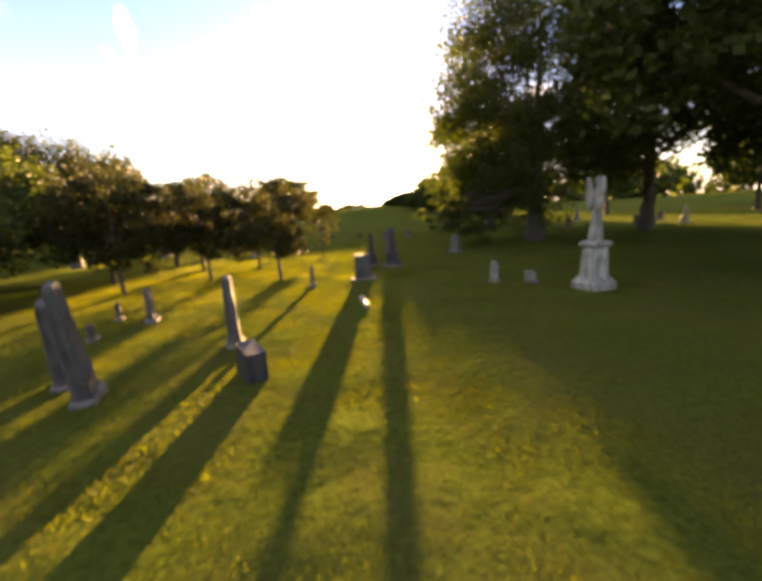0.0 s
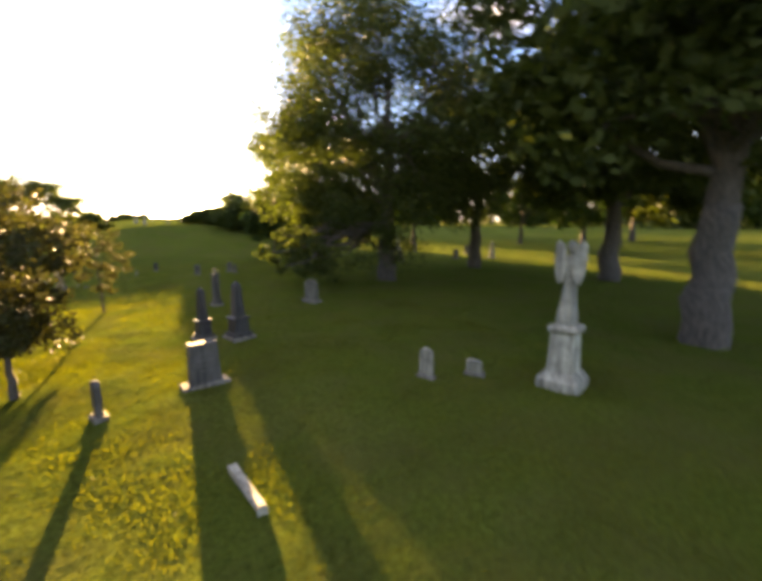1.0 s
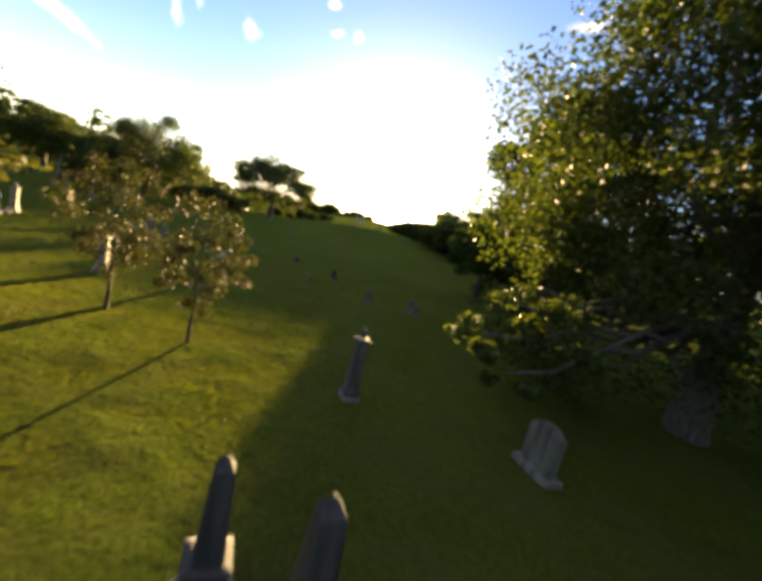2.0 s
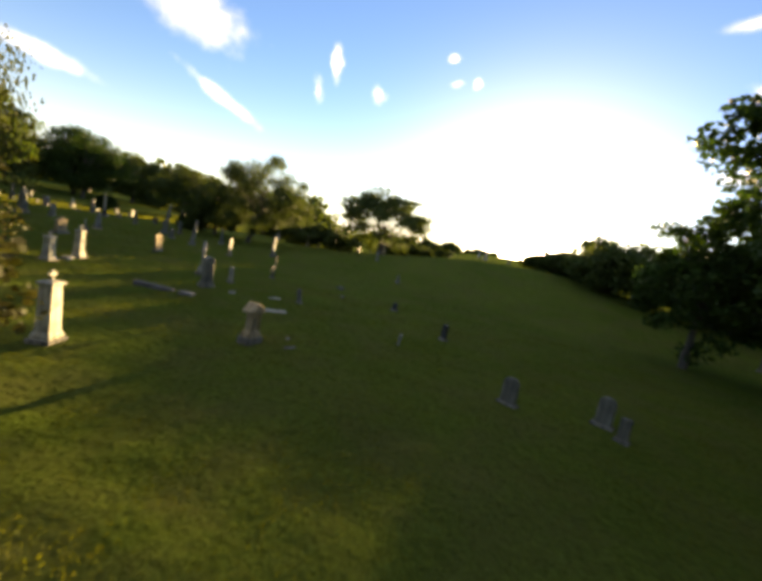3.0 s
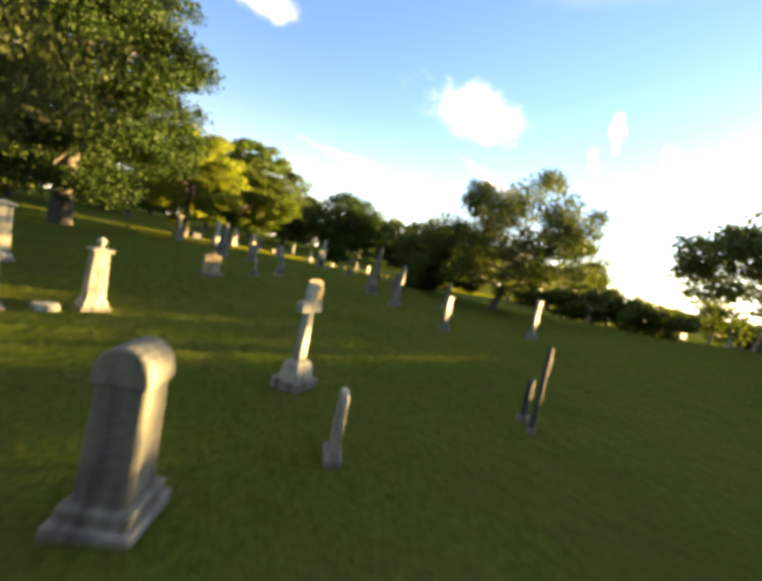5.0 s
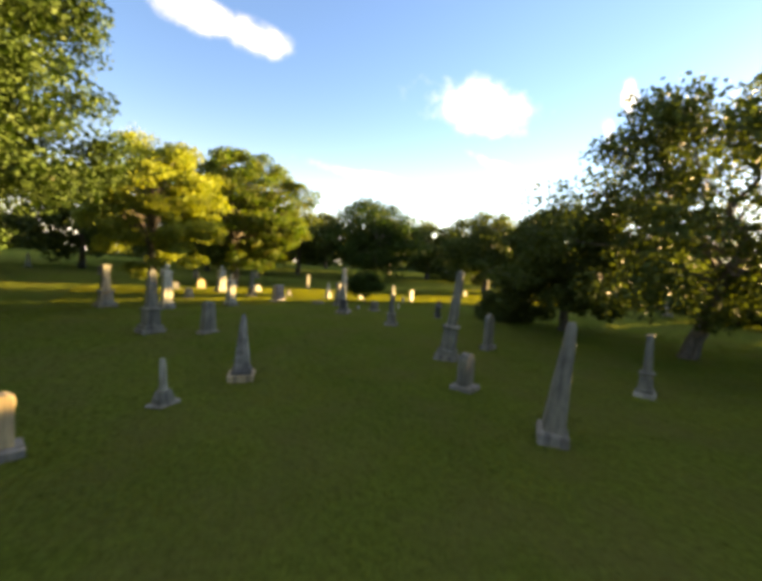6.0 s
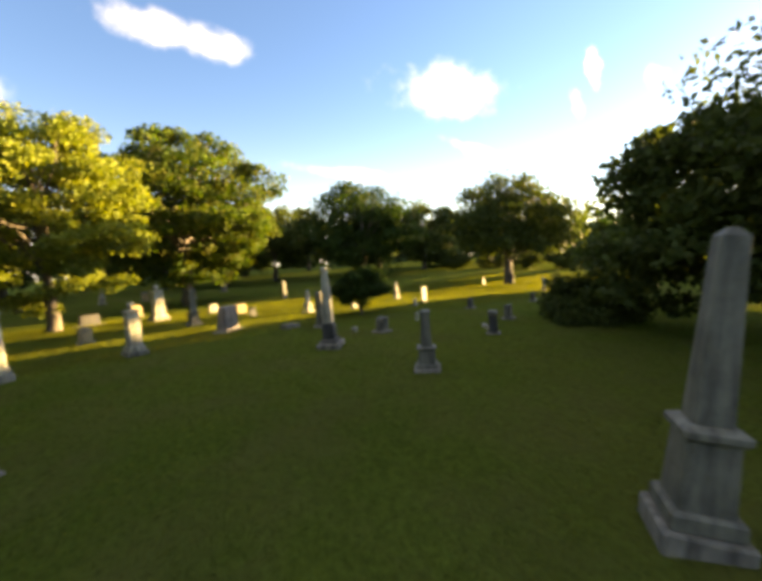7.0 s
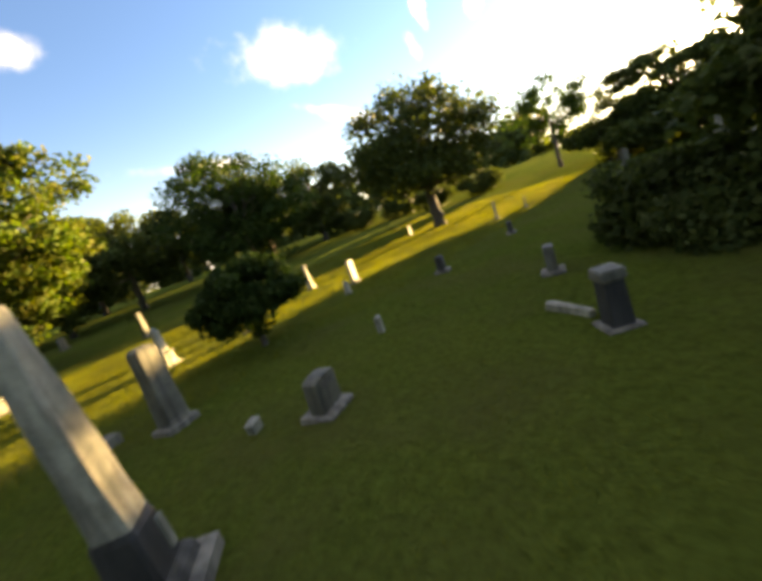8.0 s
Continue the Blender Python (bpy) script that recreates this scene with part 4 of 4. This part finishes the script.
part("cap", wear(rings([(1.378, 0.58, 0.58), (1.45, 0.72, 0.72), (1.53, 0.72, 0.72), (1.6, 0.52, 0.52)]), 0.006, 5), MARBLE, pedestal)
writing(pedestal_die, 0.4, 1.15, 4, -0.32, step=0.12)
tagged(pedestal, "weathered grey marble pedestal carrying a winged statue", "pedestal")


def robed_figure(x, y, z0, h):
    """A plain robed figure with half-raised wings, one mesh."""
    body = round_tower([(0, 0.22), (0.10, 0.24), (h * 0.30, 0.17), (h * 0.52, 0.135), (h * 0.62, 0.16), (h * 0.72, 0.19), (h * 0.78, 0.15), (h * 0.81, 0.065), (h * 0.83, 0.06),
                        (h * 0.86, 0.095), (h * 0.92, 0.10), (h * 0.96, 0.06), (h * 0.97, 0.02)], 18)
    verts = [(vx_ * (1 + 0.10 * math.sin(6 * math.atan2(vy_, vx_))), vy_ * 0.85 * (1 + 0.10 * math.sin(6 * math.atan2(vy_, vx_) + 1)), vz_) for vx_, vy_, vz_ in body[0]]
    wings = []
    for s in (-1, 1):
        out = [(s * 0.06, h * 0.60), (s * 0.14, h * 0.50), (s * 0.25, h * 0.47), (s * 0.33, h * 0.58), (s * 0.37, h * 0.76), (s * 0.35, h * 0.93), (s * 0.28, h * 0.97), (s * 0.17, h * 0.93), (s * 0.10, h * 0.84)]
        wings.append(moved(plate(out if s > 0 else out[::-1], 0.09), Matrix.Translation((0, 0.15, 0)) @ pose(0, 0, 0, 0, 0, s * -12)))
    arms = [limb((s * 0.17, -0.02, h * 0.74), (s * 0.09, -0.20, h * 0.60), 0.055, 0.045, 0.02, 5, 4, 8) for s in (-1, 1)]
    ob = mesh_object("statue", *join((verts, body[1]), *wings, *arms), MARBLE, smooth=False)
    ob.matrix_basis = pose(x, y, z0, 0, 0, FACING)
    return tagged(ob, "white marble statue of a robed winged figure on a pedestal", "statue")


robed_figure(7.45, 12.8, ground_z(7.45, 12.8) + 1.578, 2.1)
headstone("small white marble headstone in the shade", 4.75, 14.9, 0.40, 0.85, 0.10, "round", MARBLE, 0, 21, rows=3)
headstone("small leaning white marble headstone in the shade", 6.0, 14.4, 0.42, 0.50, 0.10, "segment", MARBLE, 10, 22, tilt=-12, rows=2)
# the western stones here get their backlit darkness from the stone colour
pillar("slim granite pillar coloured dark, standing against the sun", -3.35, 9.1, 1.75, 0.36, DIM_GRANITE, 0, 31, tip=-5, top=0.6)
tablet_monument("squat dark granite block tilted on the lawn", -2.4, 7.2, 0.80, 0.62, 0.4, DARK_STONE, 15, 32, tip=-6, top="none", bases=0)
pillar("leaning stone slab coloured dark against the sun, with a pale worn edge", -5.1, 6.6, 2.25, 0.46, DIM_GRANITE, 0, 33, tip=-13, top=0.6, deep=0.6)
pillar("dark leaning stone slab behind another grave", -6.1, 7.4, 1.8, 0.50, DIM_GRANITE, 10, 44, tip=-12, top=0.7, deep=0.5)
headstone("narrow dark headstone against the light", -6.9, 12.1, 0.48, 1.10, 0.16, "round", DIM_GRANITE, 0, 34, rows=4)
headstone("small dark headstone against the light", -8.2, 12.6, 0.30, 0.62, 0.10, "round", DIM_GRANITE, 0, 35, rows=3)
headstone("small dark headstone against the light", -7.6, 10.4, 0.34, 0.48, 0.10, "segment", DIM_GRANITE, 0, 36, rows=2)
headstone("narrow dark headstone against the light", -2.5, 16.6, 0.34, 0.90, 0.12, "round", DIM_GRANITE, 0, 37, rows=4)
# this pillar and the taller one use dark stone to look backlit
obelisk("slim granite pillar coloured dark against the sun, throwing a long shadow", 0.1, 21.7, 1.9, 0.44, DARK_STONE, 0, seed=38)
tablet_monument("broad dark headstone block throwing a long shadow", -0.35, 17.4, 0.74, 1.15, 0.3, DIM_GRANITE, -98, 42, top="none", bases=1)
obelisk("tall granite pillar coloured dark against the sun, throwing a long shadow", 1.2, 21.2, 2.1, 0.56, DARK_STONE, 0, seed=39)
column("slender dark granite column with a pale rounded urn", 1.35, 27.6, 1.9, 0.34, DIM_GRANITE, 0, 45, "urn")
flat_marker("fallen white marble post lying in the grass", -0.31, 12.7, 1.3, 0.13, 0.13, MARBLE, -9, 43)
headstone("plain grey headstone deep in the shade", 5.7, 26.0, 0.9, 1.2, 0.2, "shoulder", GRANITE, 0, 40)
# middle lawn
column("weathered marble column with a small cross", -10.15, 35.3, 1.95, 0.44, MARBLE, 0, 51, "cross")
gabled_shrine("weathered sandstone shrine-like headstone with a gabled roof", -6.45, 38.85, SAND, -24, 52).scale = (0.74, 0.8, 0.93)
headstone("thin grey headstone in the dim grass", 1.55, 38.4, 0.42, 0.78, 0.10, "round", GRANITE, 40, 53, rows=3)
headstone("thin grey headstone in the dim grass", 3.85, 38.7, 0.40, 0.82, 0.10, "round", GRANITE, 40, 54, rows=3)
headstone("low grey headstone in the dim grass", 4.1, 38.0, 0.24, 0.62, 0.08, "square", GRANITE, 40, 55, rows=2)
flat_marker("thin pale post marker leaning in the grass", -2.4, 42.5, 0.12, 0.10, 0.45, MARBLE, 0, 56, 6, -14)
headstone("low dark headstone in the grass", -1.0, 45.1, 0.36, 0.75, 0.12, "segment", DARK_STONE, 20, 57, rows=3)
flat_marker("long thick fallen stone shaft lying in the grass", -14.3, 42.55, 1.9, 0.27, 0.18, DIM_GRANITE, -96, 58, 0, 2, "fallen_shaft")
broken_slab("rough stone footing beside a fallen shaft", -12.6, 42.75, 0.66, 0.45, 0.12, FOOT, -96, 59)
column("sunlit white marble pedestal stone", -28.9, 42.2, 2.1, 0.58, MARBLE, 0, 60, "flat")
column("sunlit white marble column with a small cross", -21.9, 43.0, 1.55, 0.46, MARBLE, 0, 61, "cross", PINK)
column("sunlit white marble column with a small urn", -22.5, 45.0, 1.95, 0.44, MARBLE, 0, 62, "urn")
flat_marker("small rough white stone in the grass", -22.1, 44.1, 0.5, 0.35, 0.16, MARBLE, 0, 63)
tablet_monument("tall grey monument with a sunlit rounded top", -13.65, 45.2, 0.46, 1.62, 0.44, GRANITE, -50, 66, top="round", bases=2)
cross_monument("white stone cross on a stepped base", -16.6, 48.2, 2.05, 0.66, MARBLE, 10, 67)
headstone("narrow round-topped white headstone", -14.0, 47.6, 0.40, 0.98, 0.10, "round", MARBLE, 45, 68, rows=4)
broken_slab("small flat white marble slab set in the lawn", -9.85, 45.75, 0.58, 0.24, 0.07, MARBLE, -60, 74)
broken_slab("broken white marble slab set in the lawn", -8.50, 43.15, 0.72, 0.36, 0.07, MARBLE, -75, 75)
stone_ring("broken pale stone ring with a dark hollow middle", -8.02, 43.42, 0.20, 0.085, 0.07, MARBLE, 76)
headstone("thin dark headstone in the grass", -14.2, 52.2, 0.20, 0.9, 0.10, "round", DARK_STONE, 0, 77, rows=3)
headstone("tall thin grey headstone in the grass", -22.2, 57.9, 0.44, 1.55, 0.14, "square", GRANITE, 0, 78)
headstone("tall grey headstone under a tree", -20.7, 62.5, 0.6, 2.0, 0.18, "round", GRANITE, 0, 79)
headstone("narrow grey headstone with a pale foot", -8.6, 46.05, 0.25, 0.78, 0.09, "segment", GRANITE, 60, 80, tip=8, rows=3)
broken_slab("pale flat stone half hidden in grass", -11.9, 45.0, 0.5, 0.3, 0.05, FOOT, 10, 81)
flat_marker("small rough pale stone in the grass", -5.7, 39.95, 0.14, 0.11, 0.09, MARBLE, 20, 150)
flat_marker("small flat grey stone in the grass", -9.45, 53.6, 0.5, 0.3, 0.12, GRANITE, 30, 152)
flat_marker("small flat grey stone in the grass", -8.0, 50.4, 0.36, 0.2, 0.10, GRANITE, 10, 153)
headstone("low grey headstone on the dim slope", -7.6, 62.2, 0.5, 0.6, 0.18, "segment", GRANITE, 0, 154, rows=2)
headstone("low grey headstone on the dim slope", -12.1, 69.5, 0.6, 0.9, 0.2, "round", GRANITE, 0, 155, rows=2)
flat_marker("thin pale stone strip sunk in the grass", -5.15, 39.15, 0.36, 0.07, 0.05, FOOT, -60, 156)
headstone("small dark headstone in the dim grass", -4.5, 49.8, 0.36, 0.5, 0.16, "segment", DARK_STONE, 20, 157, rows=2)
# western lawn
headstone("sunlit sandstone headstone with carved side pilasters", -24.4, 52.35, 0.72, 1.35, 0.12, "segment", SAND, -8, 90, frame_edges=True, tilt=-3)
headstone("sunlit sandstone headstone with scrolled top", -31.0, 49.75, 0.86, 1.22, 0.26, "lobed", SAND, -4, 91)
spike_stone("thin white marble post in a lumpy stone foot", -32.1, 52.38, 1.06, 0.12, 20, 92, tip=-3)
pyramid_marker("steep pointed mottled stone on a rough base coloured as sunlit", -33.15, 54.24, 1.72, 0.40, 55, 93)
obelisk("tall grey granite obelisk", -39.6, 52.38, 2.42, 0.54, GRANITE, 0, seed=94)
obelisk("tall grey granite column with a cap", -47.6, 50.6, 2.3, 0.62, GRANITE, 0, seed=95, cap="flat")
pillar("thick tapering grey granite headstone block", -38.75, 54.25, 1.2, 0.52, GRANITE, 10, 96, top=0.8, deep=0.6)
tablet_monument("white marble monument with an urn on top", -45.9, 53.3, 0.44, 2.35, 0.44, MARBLE, 0, 97, top="urn")
tablet_monument("sunlit white marble monument with a figure-like urn", -58.8, 58.3, 0.62, 2.25, 0.6, MARBLE, 0, 98, top="urn")
tablet_monument("weathered white monument with an urn at the shade's edge", -46.4, 56.6, 0.40, 1.8, 0.40, MARBLE, 0, 99, top="urn")
obelisk("tall grey granite obelisk on a moulded pedestal", -32.4, 60.67, 3.0, 0.47, GRANITE, 20, seed=100, tilt=6, cap="blunt")
headstone("low grey headstone with a rough top", -30.0, 59.2, 0.48, 0.98, 0.26, "shoulder", GRANITE, 0, 101)
headstone("round-topped grey headstone behind the obelisk", -32.9, 63.2, 0.56, 1.35, 0.16, "round", GRANITE, 0, 103)
pillar("leaning tapered grey granite pillar with a flat top", -27.2, 58.85, 2.35, 0.56, GRANITE, 20, 104, tilt=5, top=0.42, deep=0.7)
obelisk("slender white column with a pale foot", -27.5, 63.3, 1.7, 0.32, GRANITE, 0, MARBLE, seed=105, cap="flat")
obelisk("weathered grey column with a square cap", -38.05, 62.2, 1.5, 0.40, GRANITE, 30, seed=106, cap="flat")
tablet_monument("black granite monument with a pale cap and base", -39.6, 66.4, 0.30, 0.80, 0.28, DARK_STONE, 20, 107, top="block", bases=1, cap_mat=GRANITE)
flat_marker("white stone bar beside a black monument", -40.3, 66.9, 0.85, 0.12, 0.14, MARBLE, 40, 108)
headstone("small dark headstone with a pale top", -41.2, 69.2, 0.36, 0.62, 0.2, "square", GRANITE, 0, 109, rows=2)
pillar("tapering pink granite block with a rough top", -48.6, 60.1, 1.1, 0.92, PINK, 20, 110, top=0.78, deep=0.5)
stained_pillar("pale mottled marble pillar leaning on a dark stained die", -41.9, 61.6, 2.5, 0.31, 30, 111, tip=-4)
headstone("low grey headstone leaning beside a grave slab", -42.6, 64.0, 0.48, 0.60, 0.22, "segment", GRANITE, 0, 112, rows=2, tilt=5)
headstone("low sandstone headstone in the shade", -51.8, 55.0, 0.52, 0.75, 0.16, "round", SAND, 0, 113, rows=2)
obelisk("grey obelisk at the edge of the sunlit strip", -52.9, 59.4, 1.95, 0.42, GRANITE, 0, seed=114)
headstone("sunlit white headstone on the bright strip", -50.2, 72.4, 0.42, 1.0, 0.14, "square", MARBLE, 0, 115, rows=3)
headstone("small sunlit white headstone on the bright strip", -48.6, 70.4, 0.26, 0.55, 0.10, "round", MARBLE, 0, 116, rows=2)
obelisk("slim sunlit white column on the lawn", -53.8, 72.9, 1.3, 0.28, MARBLE, 0, seed=117, cap="flat")
headstone("far white headstone on the lawn", -55.3, 83.8, 0.30, 0.75, 0.10, "round", MARBLE, 0, 118, rows=2)
headstone("far white headstone on the lawn", -47.8, 81.6, 0.32, 1.0, 0.12, "round", MARBLE, 0, 119, rows=2)
headstone("far white headstone on the lawn", -46.7, 83.1, 0.30, 0.7, 0.10, "round", MARBLE, 0, 120, rows=2)
headstone("small dark headstone by the bright strip", -45.1, 71.2, 0.34, 0.55, 0.2, "square", DARK_STONE, 0, 121, rows=2)
tablet_monument("far sunlit sandstone block", -56.9, 62.7, 0.7, 0.62, 0.5, SAND, 0, 123, top="none", bases=1)
headstone("far sunlit headstone under the trees", -59.5, 61.6, 0.6, 0.68, 0.2, "round", MARBLE, 0, 124, rows=2)

pillar("grey weathered block pillar beside a round shrub", -45.6, 63.1, 1.5, 0.42, GRANITE, 0, 125, top=0.85)
obelisk("sunlit white obelisk on the bright strip", -51.8, 65.2, 1.35, 0.40, MARBLE, 0, seed=126)
flat_marker("small pale post marker in the grass", -43.8, 66.6, 0.13, 0.10, 0.36, MARBLE, 0, 127, 4, -8)
flat_marker("small pale stone sunk in the grass", -43.5, 63.4, 0.2, 0.12, 0.18, MARBLE, 0, 128, 10, -12)
pillar("thin dark post in the dim grass", -13.7, 51.7, 1.7, 0.11, DARK_STONE, 0, 129, top=0.9)
headstone("sunlit sandstone headstone under a yellow tree", -63.5, 57.3, 0.7, 0.9, 0.2, "round", SAND, 0, 140, rows=2)
headstone("small grey headstone on the bright strip", -54.1, 62.7, 0.40, 0.56, 0.14, "segment", GRANITE, 0, 141, rows=2)
flat_marker("low grey grave slab in the dim grass", -46.6, 62.1, 0.74, 0.4, 0.18, GRANITE, 0, 142)
headstone("low sunlit white headstone behind a bush", -50.8, 67.7, 0.52, 0.42, 0.16, "segment", MARBLE, 0, 143, rows=1)
headstone("small dark headstone in the far shade", -44.8, 76.0, 0.36, 0.5, 0.16, "square", DARK_STONE, 0, 144, rows=1)
tablet_monument("wide dark granite block under a yellow tree", -61.5, 54.7, 1.1, 0.7, 0.45, DARK_STONE, 0, 145, top="none", bases=1)
pillar("slim grey pillar under the far trees", -64.8, 68.6, 1.6, 0.36, GRANITE, 0, 146, top=0.7)
# scattered stones on the far slopes
far_round = headstone("far grey headstone on the slope", -22.0, 97.0, 0.6, 1.1, 0.2, "round", GRANITE, 0, 130, rows=2)
far_square = headstone("far grey headstone on the slope", -24.5, 92.0, 0.7, 1.0, 0.22, "square", GRANITE, 0, 131, rows=2)
far_column = obelisk("far white column on the slope", -20.0, 95.0, 1.9, 0.5, MARBLE, 0, seed=132)
for proto in (far_round, far_square, far_column):
    tagged(proto, group="graves on the far slope")
rnd = random.Random(9)
for k in range(46):
    fx, fy = (rnd.uniform(-46, 2), rnd.uniform(86, 112)) if k < 30 else (rnd.uniform(-95, -66), rnd.uniform(40, 90)) if k < 38 else (rnd.uniform(18, 34), rnd.uniform(36, 60))
    proto = (far_round, far_square, far_round, far_column)[k % 4]
    copy_thing(proto, pose(fx, fy, ground_z(fx, fy) - 0.03, rnd.uniform(-3, 3), rnd.uniform(-3, 3), FACING + rnd.uniform(-8, 8)))

# ---------------------------------------------------------------- grass
def grass_patch(name, x0, x1, y0, y1, per_m2, tall, seed):
    g = np.random.default_rng(seed)
    n = int((x1 - x0) * (y1 - y0) * per_m2)
    px, py = g.uniform(x0, x1, n), g.uniform(y0, y1, n)
    pz = np.array([ground_z(a, b) for a, b in zip(px, py)]) - 0.02
    turn = g.uniform(0, 2 * np.pi, n)
    hgt = tall * g.uniform(0.45, 1.3, n)
    wid = g.uniform(0.004, 0.009, n)
    lean = g.normal(0, 0.55, (n, 2)) * hgt[:, None]
    a = np.stack([px - wid * np.cos(turn), py - wid * np.sin(turn), pz], 1)
    b = np.stack([px + wid * np.cos(turn), py + wid * np.sin(turn), pz], 1)
    d = np.stack([px + lean[:, 0], py + lean[:, 1], pz + hgt], 1)
    ob = leaf_object(name, np.stack([a, b, d], 1).reshape(-1, 3), n, BLADE, None, 3)
    return tagged(ob, "short uneven grass of the cemetery lawn", "grass", kind="stuff")


grass_patch("grass", -14, 10, 1, 24, 620, 0.05, 5)
grass_patch("grass", -14, 10, 24, 52, 300, 0.05, 6)
grass_patch("grass", -34, -14, 34, 58, 160, 0.05, 7)
grass_patch("grass", -46, -22, 48, 78, 170, 0.045, 8)
grass_patch("grass", -63, -46, 48, 94, 270, 0.13, 9)
